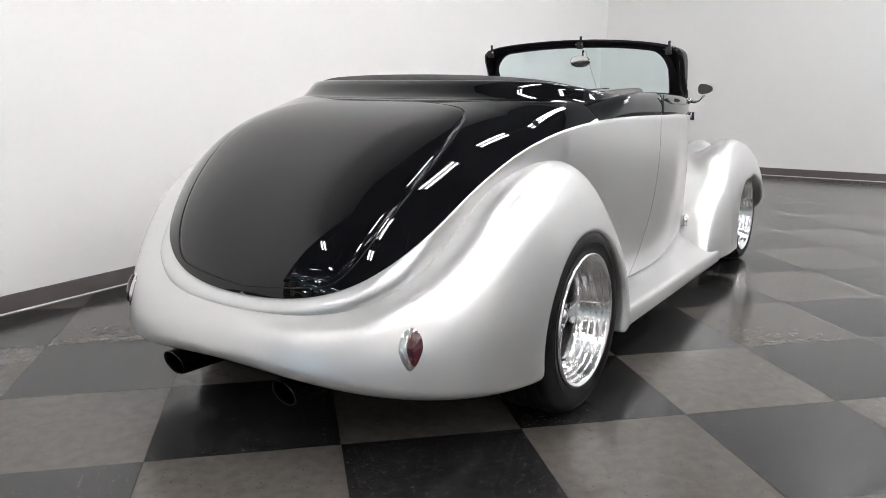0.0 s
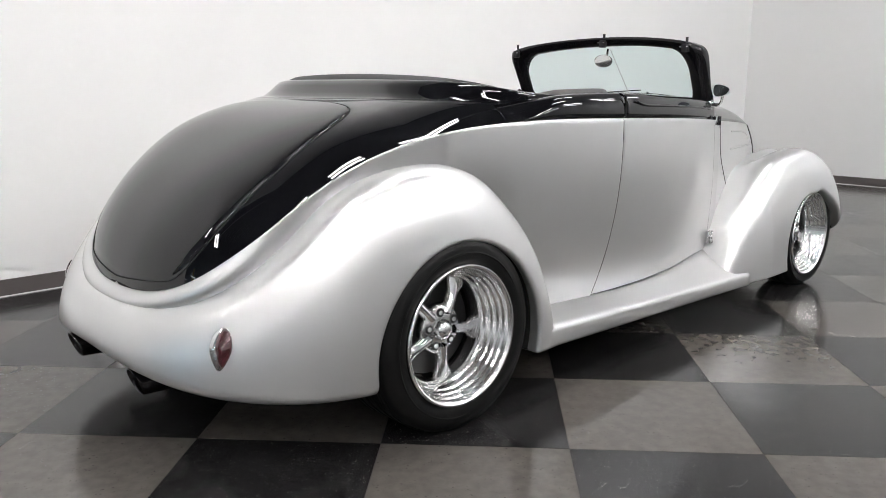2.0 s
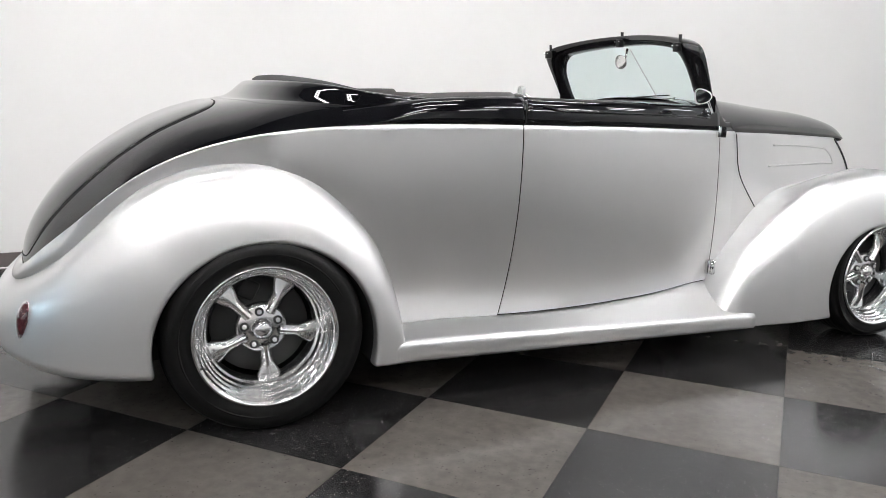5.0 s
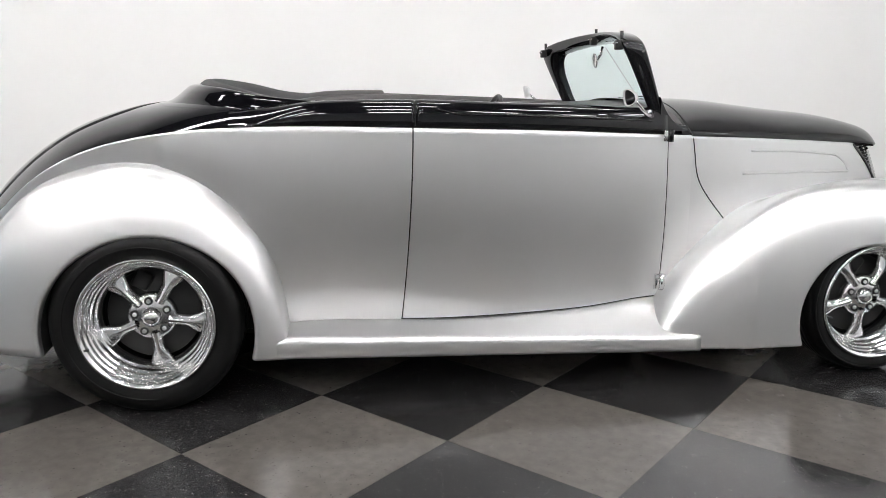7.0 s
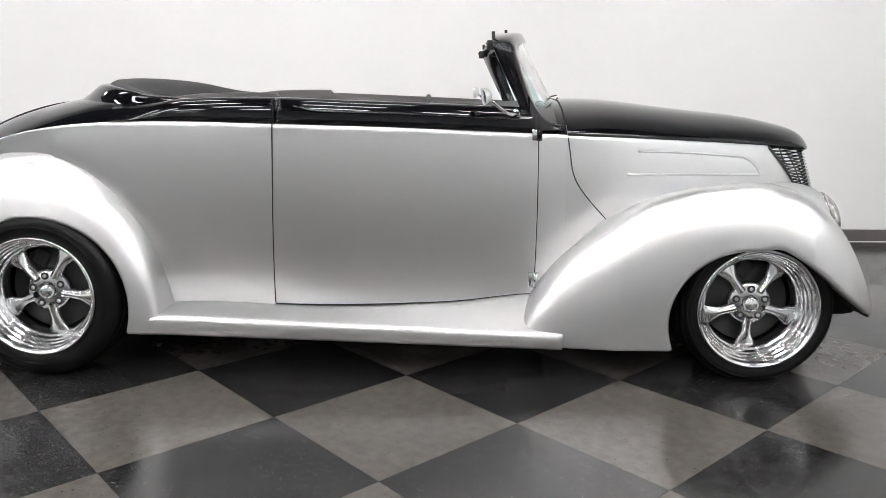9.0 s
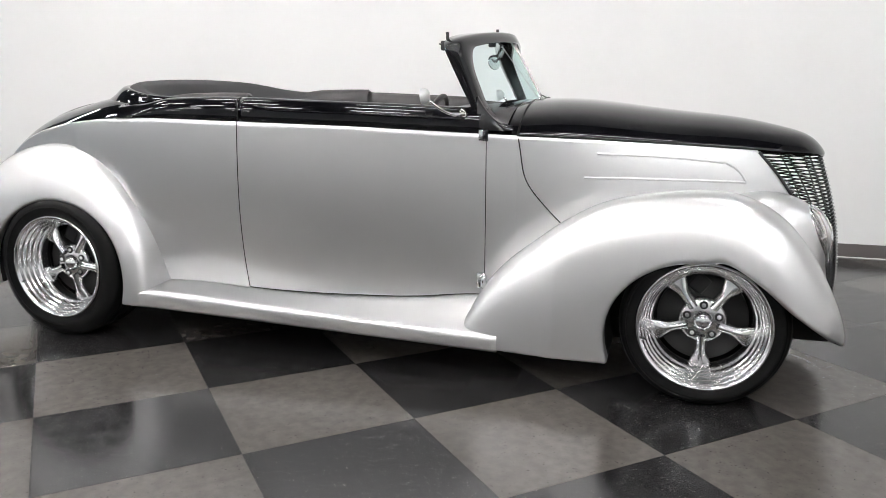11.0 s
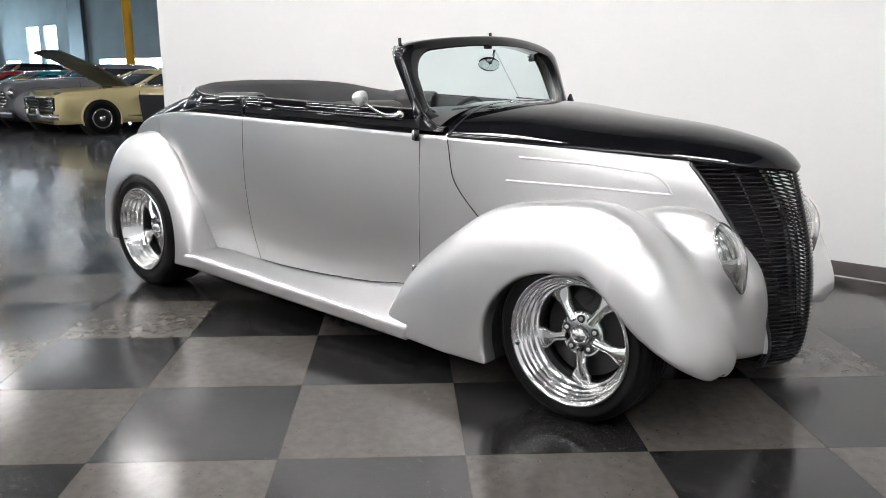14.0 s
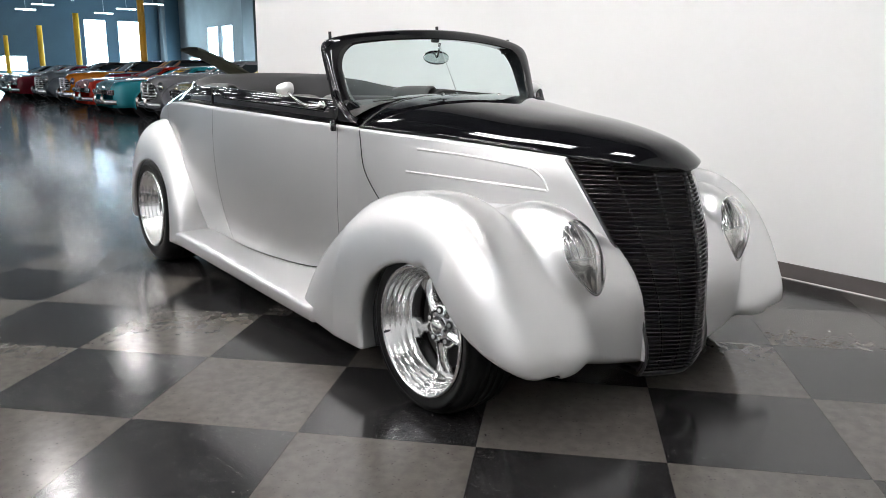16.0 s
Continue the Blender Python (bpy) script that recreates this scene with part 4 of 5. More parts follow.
glass = part("windscreen", grid_mesh("windscreen", np.stack(rows, 1), closed=True), GLASS, car, "green tinted windscreen glass")
glass.visible_shadow = False
# foot of each screen pillar, swept forward into the cowl
for _, k in SIDES:
    rows = []
    for t in np.linspace(0, 1, 16):
        x = 1.945 + 0.135 * t
        top = 1.005 + 0.115 * (1 - t) ** 2.3
        y = float(edge(s_at_x(x))[1]) - 0.003
        rows.append([(x, k * y, 0.985), (x, k * (y - 0.003), top - 0.014), (x, k * (y - 0.010), top - 0.004), (x, k * (y - 0.020), top), (x, k * (y - 0.034), top - 0.004),
                     (x, k * (y - 0.050), top - 0.022), (x, k * (y - 0.064), 1.0)])
    part("pillar_foot", grid_mesh("pillar_foot", rows, flip=k > 0), BLACK, screen_frame)
# header inside, pins for the soft top, mirror
for u in (-0.86, 0.0, 0.86):
    x, y, z = screen(u, 0.99)
    x -= 0.045
    part("top_pin", mesh_of("top_pin", *tube([(x - 0.015, y, z - 0.02), (x - 0.017, y, z + 0.022)], 0.007, 8)), DARK_METAL, screen_frame, "black soft top locating pin")
    part("latch", box_bm((x - 0.042, y - 0.016, z - 0.05), (x - 0.012, y + 0.016, z - 0.012), 0.005), DARK_METAL, screen_frame)
    for q in (-0.018, 0.018):
        part("screw", mesh_of("screw", *tube([(x - 0.046, y + q, z - 0.024), (x - 0.038, y + q, z - 0.026)], 0.0035, 8)), CHROME, screen_frame)
for u in (-0.9, 0.9):
    for vv in (0.2, 0.45):
        x, y, z = screen(u * 1.03, vv)
        part("screw", mesh_of("screw", *tube([(x - 0.042, y, z), (x - 0.034, y, z)], 0.005, 8)), CHROME, screen_frame)
bm = bmesh.new()
bmesh.ops.create_uvsphere(bm, u_segments=24, v_segments=12, radius=1, matrix=Matrix.LocRotScale((1.882, -0.025, 1.270), Euler((0, radians(-8), radians(-11))), (0.007, 0.070, 0.034)))
mirror = part("rear_view_mirror", bm, CHROME, screen_frame, "small oval chrome interior mirror")
part("stem", mesh_of("stem", *tube([(1.89, -0.025, 1.272), (1.908, -0.03, 1.30), (1.915, -0.03, 1.335)], 0.006, 8)), CHROME, mirror)
# thin rod standing for the joint between the two flat panes
part("tie_rod", mesh_of("tie_rod", *tube([(1.925, -0.04, 1.33), (2.09, -0.06, 1.10)], 0.0018, 6)), CHROME_SOFT, screen_frame, "thin divider seam between the two windscreen panes")
# wipers resting at the foot of the glass
for y0, y1 in ((-0.14, -0.46), (0.22, -0.10)):
    a, b = screen(y0 / 0.61, 0.02), screen(y1 / 0.61, 0.055)
    wiper = part("wiper", mesh_of("wiper", *tube([(a[0] + 0.02, a[1], a[2] + 0.005), (b[0] + 0.022, b[1], b[2] + 0.01)], 0.003, 6)), TRIM_BLACK, car, "black wiper resting on the glass")
    part("pivot", mesh_of("pivot", *tube([(a[0] + 0.02, a[1], a[2] - 0.02), (a[0] + 0.026, a[1], a[2] + 0.012)], 0.008, 10)), CHROME, wiper)


# ---- cockpit ----
def rim_half(x):
    return float(edge(s_at_x(x))[1]) - 0.08


part("cockpit_floor", box_bm((0.2, -0.50, 0.24), (2.0, 0.50, 0.3), 0.01), CLOTH, car, "charcoal carpet")
for _, k in SIDES:
    rows = []
    for x in np.linspace(0.42, 1.98, 40):
        w = rim_half(x)
        rz = float(rim_z(x))
        rows.append([(x, k * (w + 0.012), rz - 0.008), (x, k * (w - 0.012), rz - 0.004), (x, k * (w - 0.03), rz - 0.02), (x, k * (w - 0.036), rz - 0.08), (x, k * (w - 0.05), 0.7), (x, k * min(w - 0.03, 0.52), 0.3)])
    part("inner_trim", grid_mesh("inner_trim", rows, flip=k > 0), LEATHER, car, "charcoal leather door trim")


for _, k in SIDES:
    rows = []
    for x in np.r_[0.44, np.linspace(0.45, 0.945, 24), 0.955]:
        w, rz = rim_half(x) - 0.004, float(rim_z(x))
        high = 0.016 * min(1.0, (x - 0.44) / 0.2) * (1 if x < 0.95 else 0.3)
        rows.append([(x, k * (w + 0.006), rz - 0.012), (x, k * (w - 0.004), rz + high * 0.7), (x, k * (w - 0.02), rz + high), (x, k * (w - 0.045), rz + high - 0.004),
                     (x, k * (w - 0.066), rz + high - 0.02), (x, k * (w - 0.075), rz - 0.06), (x, k * (w - 0.05), rz - 0.2)])
    part("quarter_padding", grid_mesh("quarter_padding", rows, flip=k > 0), LEATHER, car, "padded charcoal leather panel behind the door")


def cushion(lo, hi, r):
    bm = box_bm(lo, hi, r, 4)
    return bm_mesh(bm, "cushion")


seat = part("bench_seat", cushion((0.75, -0.55, 0.42), (1.35, 0.55, 0.62), 0.07), LEATHER, car, "charcoal leather bench seat")
for y0, y1 in ((-0.58, -0.01), (0.01, 0.58)):
    b = part("backrest", cushion((0.60, y0, 0.50), (0.80, y1, 1.06), 0.075), LEATHER, seat)
    for q in np.linspace(y0 + 0.10, y1 - 0.10, 5):
        part("piping", mesh_of("piping", *tube([(0.803, q, 0.6), (0.806, q, 0.85), (0.79, q, 1.02)], 0.004, 6)), CLOTH, b)
rows = []
for y in np.linspace(-0.60, 0.60, 31):
    rows.append([(1.72, y, 0.86), (1.70, y, 0.93), (1.71, y, 1.02), (1.75, y, 1.062), (1.80, y, 1.075 - 0.02 * (y / 0.6) ** 4), (1.95, y, 1.085 - 0.05 * (y / 0.6) ** 4), (2.06, y, 1.088 - 0.08 * (y / 0.6) ** 4)])
dash = part("dashboard", grid_mesh("dashboard", rows, flip=True), LEATHER, car, "dark padded dashboard")
for y in (0.22, 0.34, 0.46):
    v, f = lathe([(0.0, 0.0), (0.035, 0.0), (0.042, 0.006), (0.045, 0.0)], 24)
    part("gauge", mesh_of("gauge", v, f), CHROME, dash, "round chrome rimmed gauge", pose(1.696, y, 0.95, 0, 0, 90))
wheel = part("steering_wheel", mesh_of("steering_wheel", *tube([(1.45 + 0.06 * math.sin(a), 0.34 + 0.18 * math.cos(a), 0.93 + 0.17 * math.sin(a)) for a in np.linspace(0, 2 * math.pi, 40, endpoint=False)], 0.013, 10, closed=True)), LEATHER, car, "dark leather rimmed steering wheel")
for a in (0.3, 2.84, 4.71):
    part("spoke", mesh_of("spoke", *tube([(1.47, 0.34, 0.93), (1.45 + 0.06 * math.sin(a), 0.34 + 0.18 * math.cos(a), 0.93 + 0.17 * math.sin(a))], 0.008, 8)), CHROME_SOFT, wheel)
part("column", mesh_of("column", *tube([(1.47, 0.34, 0.93), (1.75, 0.34, 0.84)], 0.02, 12)), DARK_METAL, wheel)


# ---- door furniture ----
for (nm, k), dr in zip(SIDES, doors):
    y = 0.0
    for z, s in ((0.968, 0.045), (0.375, 0.065)):
        w = 0.652 if z > 0.9 else 0.655
        h = part("hinge", mesh_of("hinge", *tube([(1.984, k * (w + 0.012), z - s / 2), (1.984, k * (w + 0.012), z + s / 2)], 0.012, 12)), CHROME if z < 0.9 else BLACK, dr, "chrome door hinge" if z < 0.9 else "black door hinge")
        part("leaf", box_bm((1.955, min(k * (w - 0.006), k * (w + 0.014)), z - s / 2), (1.978, max(k * (w - 0.006), k * (w + 0.014)), z + s / 2), 0.004), CHROME, h)
    # bead along the black door top
    for z0, z1, x0, x1 in ((0.072, 0.055, 1.03, 1.90),):
        pts = []
        for x in np.linspace(x0, x1, 30):
            e = edge(s_at_x(x))
            drop = 0.016 * math.exp(-((x - x0) / 0.05) ** 2)
            pts.append((x, k * (e[1] + 0.001), e[2] + 0.052 + drop))
        part("door_top_bead", mesh_of("door_top_bead", *tube(pts, 0.006, 8)), BLACK, dr)
    # outside mirror on a bent arm
    base = (1.895, k * 0.66, 1.055)
    arm = part("wing_mirror", mesh_of("wing_mirror", *tube(Curve([base, (1.865, k * 0.715, 1.05), (1.82, k * 0.755, 1.075), (1.785, k * 0.775, 1.105)])(np.linspace(0, 1, 16)), [0.009] * 6 + [0.006] * 10, 10)), CHROME, car, "chrome teardrop door mirror on a curved arm")
    head = pose(1.758, k * 0.780, 1.118, 0, -8, k * -10) @ Matrix.Scale(0.88, 4)
    rings = []
    for t in np.linspace(0, 1, 12):
        size = math.sqrt(max(1 - t**2.2, 0.0004))
        ring = []
        for i in range(28):
            a = 2 * math.pi * i / 28
            ca, sa = math.cos(a), math.sin(a)
            r = (abs(ca) ** 2.6 + abs(sa) ** 2.6) ** (-1 / 2.6)
            tall = 0.033 - 0.011 * ca * r
            ring.append((0.036 * t, k * (0.047 * ca * r * size - 0.012 * t), tall * sa * r * size + 0.004 * t))
        rings.append(ring)
    shell = np.array(rings)
    lip = shell[:1] * (1, 0.9, 0.88) + (0.002, 0, 0)
    shell = np.concatenate([lip, shell[:1] - (0.003, 0, 0), shell])
    part("shell", grid_mesh("shell", shell.transpose(1, 0, 2), closed=True, flip=k < 0), CHROME_SILVER, arm, "bright silver mirror shell", head)
    part("mirror_glass", mesh_of("mirror_glass", lip[0] + (0.0005, 0, 0), [tuple(range(28))], False), MIRROR, arm, "", head)
    part("foot", mesh_of("foot", *tube([(1.885, k * 0.655, 1.05), (1.90, k * 0.668, 1.058)], 0.018, 14)), CHROME, arm)
    part("door_handle_gap", mesh_of("door_handle_gap", *tube([(0.956, k * (float(edge(S_DOOR0)[1]) + 0.006), z) for z in np.linspace(1.02, 1.10, 6)], 0.003, 6)), SEAM, dr)

# exhaust pipes
for y, x1, low in ((-0.182, -0.83, 0.207), (0.30, -0.85, 0.217)):
    v, f = lathe([(0.046, 0.32), (0.046, 0.012), (0.0465, 0.004), (0.044, 0.0), (0.0415, 0.004), (0.041, 0.03), (0.041, 0.28)], 40)
    v = [(a, b - (0.42 * c if b < 0.1 else 0.0), c) for a, b, c in v]  # slash cut, the upper lip further back
    part("exhaust_pipe", mesh_of("exhaust_pipe", v, f), STEEL_PIPE, car, "dark polished exhaust tip", pose(x1, y, low, -3, 0, -90))
# hanger plate under the pan
part("hitch_plate", box_bm((-0.80, 0.05, 0.265), (-0.60, 0.12, 0.285), 0.004), SILVER, car, "small pale bracket")
part("rear_axle", mesh_of("rear_axle", *tube([(0, -0.62, 0.34), (0, 0.62, 0.34)], 0.05, 16)), SEAM, car)
part("front_axle", mesh_of("front_axle", *tube([(2.844, -0.62, 0.30), (2.844, 0.62, 0.30)], 0.04, 16)), SEAM, car)


# ---- wheels ----
def car_wheel(x, k, radius, lip, width, face, turn, hub_y=-0.065):
    """face: y of the outer tyre wall, at the left side."""
    m = pose(x, k * face, radius, 0, 0, 0 if k > 0 else 180) @ pose(0, 0, 0, 0, turn, 0)
    top = new("wheel")
    top.parent = car
    top.matrix_basis = m
    top["label"] = "polished five spoke alloy wheel with a black tyre"
    R, W = radius, width
    prof = [(lip - 0.006, -0.012), (lip + 0.004, -0.006), (lip + 0.014, -0.001), (lip + 0.03, 0.003), (0.5 * (R + lip) + 0.01, 0.003), (R - 0.028, -0.004), (R - 0.012, -0.012), (R - 0.003, -0.03), (R, -0.05)]
    back = [(R, -W + 0.05), (R - 0.003, -W + 0.03), (R - 0.015, -W + 0.01), (R - 0.05, -W), (lip + 0.01, -W + 0.006), (lip - 0.006, -W + 0.02)]
    v, f = lathe(prof + back, 96)
    tyre = part("tyre", mesh_of("tyre", v, f), RUBBER, top, "black low profile tyre")
    for y in np.linspace(-W + 0.06, -0.06, 4):
        a, b = lathe([(R + 0.0015, y - 0.012), (R + 0.004, y - 0.010), (R + 0.004, y + 0.010), (R + 0.0015, y + 0.012)], 72)
        part("tread_rib", mesh_of("tread_rib", a, b), RUBBER, tyre)
    a, b = lathe([(lip + 0.036, 0.0045), (lip + 0.038, 0.0062), (lip + 0.041, 0.0062), (lip + 0.043, 0.0048)], 96)
    part("sidewall_line", mesh_of("sidewall_line", a, b), RUBBER, tyre)
    # stepped rim barrel
    rim_prof = [(lip + 0.002, -0.012), (lip + 0.003, 0.0), (lip - 0.001, 0.006), (lip - 0.006, 0.006), (lip - 0.012, 0.001), (lip - 0.016, -0.004), (lip - 0.019, -0.012), (lip - 0.025, -0.015),
                (lip - 0.028, -0.024), (lip - 0.034, -0.027), (lip - 0.037, -0.037), (lip - 0.043, -0.040), (lip - 0.047, -0.052), (lip - 0.054, -0.056), (lip - 0.060, -0.066), (lip - 0.062, -0.10),
                (lip - 0.045, -0.18), (lip - 0.035, -W + 0.03)]
    deep = -hub_y / 0.065
    rim_prof = [(r, y * deep if -0.11 < y < -0.01 else y) for r, y in rim_prof]
    v, f = lathe(crisp(rim_prof), 96)
    part("rim", mesh_of("rim", v, f), CHROME, top, "polished stepped alloy rim")
    # centre disc and spokes
    v, f = lathe([(0.0, hub_y + 0.004), (0.03, hub_y + 0.004), (0.078, hub_y - 0.002), (0.086, hub_y - 0.008), (0.088, hub_y - 0.03), (0.0, hub_y - 0.03)], 48)
    hub = part("hub", mesh_of("hub", v, f), CHROME, top, "polished wheel centre")
    v, f = lathe([(0.0, hub_y + 0.032), (0.014, hub_y + 0.031), (0.026, hub_y + 0.026), (0.034, hub_y + 0.016), (0.037, hub_y + 0.003)], 32)
    part("centre_cap", mesh_of("centre_cap", v, f), CHROME, hub)
    for i in range(5):
        a = radians(90 + 72 * i)
        rows = []
        for t in np.linspace(0, 1, 14):
            r = 0.060 + (lip - 0.058 - 0.060) * t
            half = 0.025 - 0.004 * math.sin(math.pi * min(1, t * 1.2)) + 0.018 * max(0, t - 0.55) / 0.45
            ridge = 0.012 * (1 - t) ** 0.8
            y = hub_y - 0.004 - 0.008 * t**1.6
            sec = [(-half, -0.022), (-half, -0.004), (-half * 0.72, 0.002), (-half * 0.35, 0.004 + ridge), (0, 0.005 + ridge * 1.1), (half * 0.35, 0.004 + ridge), (half * 0.72, 0.002), (half, -0.004), (half, -0.022)]
            ca, sa = math.cos(a), math.sin(a)
            rows.append([(r * ca - q * sa, y + h, r * sa + q * ca) for q, h in sec])
        part("spoke", grid_mesh("spoke", rows, flip=True), CHROME, top)
        b = a + radians(36)
        lx, lz = 0.060 * math.cos(b), 0.060 * math.sin(b)
        part("lug_nut", mesh_of("lug_nut", *tube([(lx, hub_y - 0.004, lz), (lx, hub_y + 0.007, lz)], 0.0085, 6)), CHROME_SOFT, hub)
        part("socket", mesh_of("socket", *tube([(lx, hub_y + 0.0, lz), (lx, hub_y + 0.0035, lz)], 0.0155, 14)), DARK_METAL, hub)
    # brake behind
    v, f = lathe([(0.0, hub_y - 0.05), (lip - 0.075, hub_y - 0.05), (lip - 0.072, hub_y - 0.054), (lip - 0.072, hub_y - 0.07), (0.0, hub_y - 0.07)], 48)
    part("brake_disc", mesh_of("brake_disc", v, f), WELL_BLACK, top, "dark brake disc")
    part("brake_caliper", box_bm((0.06, hub_y - 0.085, 0.06), (0.125, hub_y - 0.04, 0.13), 0.01), WELL_BLACK, top)
    part("valve", mesh_of("valve", *tube([((lip - 0.02) * math.cos(0.9), -0.014, -(lip - 0.02) * math.sin(0.9)), ((lip - 0.026) * math.cos(0.9), 0.012, -(lip - 0.026) * math.sin(0.9))], 0.004, 6)), DARK_METAL, top)
    v, f = lathe([(0.0, -W + 0.02), (lip - 0.03, -W + 0.02)], 32)
    part("back_cover", mesh_of("back_cover", v, f), SEAM, top)
    return top


for k in (-1, 1):
    car_wheel(-0.006, k, 0.334, 0.239, 0.27, 0.845, -29, -0.102)
    car_wheel(2.845, k, 0.304, 0.238, 0.22, 0.832, -36, -0.093)

# the tail sits a little over to the left of the car's middle line
for ob in [c for c in car.children_recursive if c.type == "MESH"]:
    if ob.parent is car and ob.matrix_basis == Matrix.Identity(4) or ob.parent.parent is car and ob.matrix_basis == Matrix.Identity(4):
        p = np.empty(len(ob.data.vertices) * 3)
        ob.data.vertices.foreach_get("co", p)
        p = p.reshape(-1, 3)
        if p[:, 0].min() < -0.1:
            p[:, 1] += 0.022 * np.clip((-0.1 - p[:, 0]) / 0.45, 0, 1) * np.clip(1 + p[:, 1] / 0.75, 0, 2)
            ob.data.vertices.foreach_set("co", p.ravel())
            ob.data.update()


# ---- the black chair by the wall's end ----
CHAIR_BLACK = mat("black_chair_cover", (0.012, 0.012, 0.013), 0.5, spec=0.3, bump=0.2, grain=200, vary=0.15)
chair = thing("dining_chair", STAGE @ pose(-6.25, 3.06, 0, 0, 0, 200), "black upholstered dining chair with tapered legs on the hall floor", "chair")
part("seat", box_bm((-0.23, -0.24, 0.40), (0.23, 0.22, 0.50), 0.03, 3), CHAIR_BLACK, chair)
bm = box_bm((-0.235, 0.20, 0.17), (0.235, 0.27, 0.93), 0.02, 3)
for v in bm.verts:
    v.co.y += 0.14 * max(0, v.co.z - 0.45)
    v.co.x *= 0.86 + 0.2 * max(0.0, v.co.z - 0.17)
part("backrest", bm, CHAIR_BLACK, chair)
for x in (-0.18, 0.18):
    for y in (-0.2, 0.22):
        part("leg", mesh_of("leg", *tube([(x, y, 0.40), (x * 1.05, y * 1.08, 0.0)], [0.026, 0.015], 8)), DARK_METAL, chair)


# ---- the row of collectors' cars in the hall ----
def paint(name, colour):
    return mat(name, colour, 0.25, 0.1, coat=1.0, coat_rough=0.04, vary=0.05, vary_scale=1.0)


CAR_GLASS = mat("dark_car_glass", (0.035, 0.045, 0.05), 0.03, coat=1.0, coat_rough=0.02)
WELL = mat("wheel_well_black", (0.008, 0.008, 0.008), 0.9)


def bulge_mesh(name, at, size, rz=0.0):
    bm = bmesh.new()
    bmesh.ops.create_uvsphere(bm, u_segments=24, v_segments=14, radius=1, matrix=pose(*at, 0, 0, rz) @ Matrix.Diagonal((*size, 1)))
    return bm_mesh(bm, name)


def parked_car(x, y, turn, body_paint, roof_paint, label, old=False, roof=1.38, hood_up=False, wood=None):
    """A parked car with its nose along its own x; origin under the front axle."""
    c = thing("parked_car", STAGE @ pose(x, y, 0, 0, 0, turn), label, "car", "cars parked in a row in the hall")
    if old:
        top = of_x([(0.80, 0.72), (0.70, 0.94), (0.3, 1.05), (-0.5, 1.10), (-1.0, 1.12), (-2.6, 1.12), (-3.4, 1.02), (-3.9, 0.80), (-4.05, 0.55)][::-1])
        half = of_x([(0.80, 0.25), (0.70, 0.34), (0.3, 0.44), (-0.4, 0.60), (-1.0, 0.80), (-2.4, 0.84), (-3.4, 0.70), (-3.9, 0.50), (-4.05, 0.3)][::-1])
        low, glass0, glass1 = 0.35, (-0.95, -3.3), (-1.45, -2.75)
    else:
        top = of_x([(0.88, 0.66), (0.84, 0.80), (0.5, 0.90), (-0.2, 0.95), (-0.9, 0.97), (-2.9, 0.96), (-3.6, 0.93), (-4.0, 0.86), (-4.1, 0.62)][::-1])
        half = of_x([(0.88, 0.82), (0.84, 0.90), (0.5, 0.95), (-0.9, 0.97), (-2.9, 0.97), (-3.6, 0.94), (-4.0, 0.88), (-4.1, 0.80)][::-1])
        low, glass0, glass1 = 0.24, (-0.75, -3.05), (-1.35, -2.6)
    x_front, x_back = (0.80, -4.05) if old else (0.88, -4.1)
    rows = []
    for q in np.r_[x_back, np.linspace(x_back + 0.06, x_front - 0.06, 40), x_front]:
        t, w = float(top(q)), float(half(q))
        sec = [(0.0, t + 0.03), (0.35 * w, t + 0.028), (0.7 * w, t + 0.012), (0.92 * w, t - 0.02), (0.985 * w, t - 0.07), (w, 0.5 * (t + low) + 0.05), (0.985 * w, low + 0.12), (0.93 * w, low), (0.0, low)]
        rows.append([(q, -a, b) for a, b in sec[::-1]] + [(q, a, b) for a, b in sec[1:]])
    rows = np.array(rows)
    if hood_up:
        inside = (rows[..., 0] > -0.62) & (rows[..., 0] < 0.8) & (np.abs(rows[..., 1]) < 0.75) & (rows[..., 2] > 0.7)
        rows[..., 2][inside] -= 0.16
    me = grid_mesh("body", rows)
    bm = bmesh.new()
    bm.from_mesh(me)
    bmesh.ops.holes_fill(bm, edges=bm.edges[:], sides=40)
    part("body", bm, body_paint, c)
    # glass house and roof
    belt0 = float(top(glass0[0]))
    w0, w1 = 0.93 * float(half(-1.6)), 0.72 * float(half(-1.6))
    def house(grow, z_lo, z_hi):
        res = []
        for f in np.linspace(0, 1, 8):
            z = z_lo + (z_hi - z_lo) * f
            g = (z - belt0) / (roof - belt0)
            xa, xb = glass0[0] + (glass1[0] - glass0[0]) * g + grow, glass0[1] + (glass1[1] - glass0[1]) * g - grow
            w = w0 + (w1 - w0) * g**1.3 + grow
            ring = []
            for i in range(32):
                a = 2 * math.pi * i / 32
                cx, sx = math.cos(a), math.sin(a)
                p = 5.0 if not old else 3.2
                r = (abs(cx) ** p + abs(sx) ** p) ** (-1 / p)
                ring.append(((xa + xb) / 2 + (xa - xb) / 2 * cx * r, w * sx * r, z))
            res.append(ring)
        return np.array(res)
    h = house(0.0, belt0 - 0.03, roof - 0.05)
    part("glass_house", grid_mesh("glass_house", h.transpose(1, 0, 2), closed=True, flip=True), CAR_GLASS, c, "dark side and front windows")
    cap = house(0.012, roof - 0.09, roof - 0.02)
    mid = cap[-1].mean(0)
    rows = [q for q in cap] + [mid + (cap[-1] - mid) * f + (0, 0, z) for f, z in ((0.93, 0.018), (0.7, 0.034), (0.35, 0.042), (0.02, 0.045))]
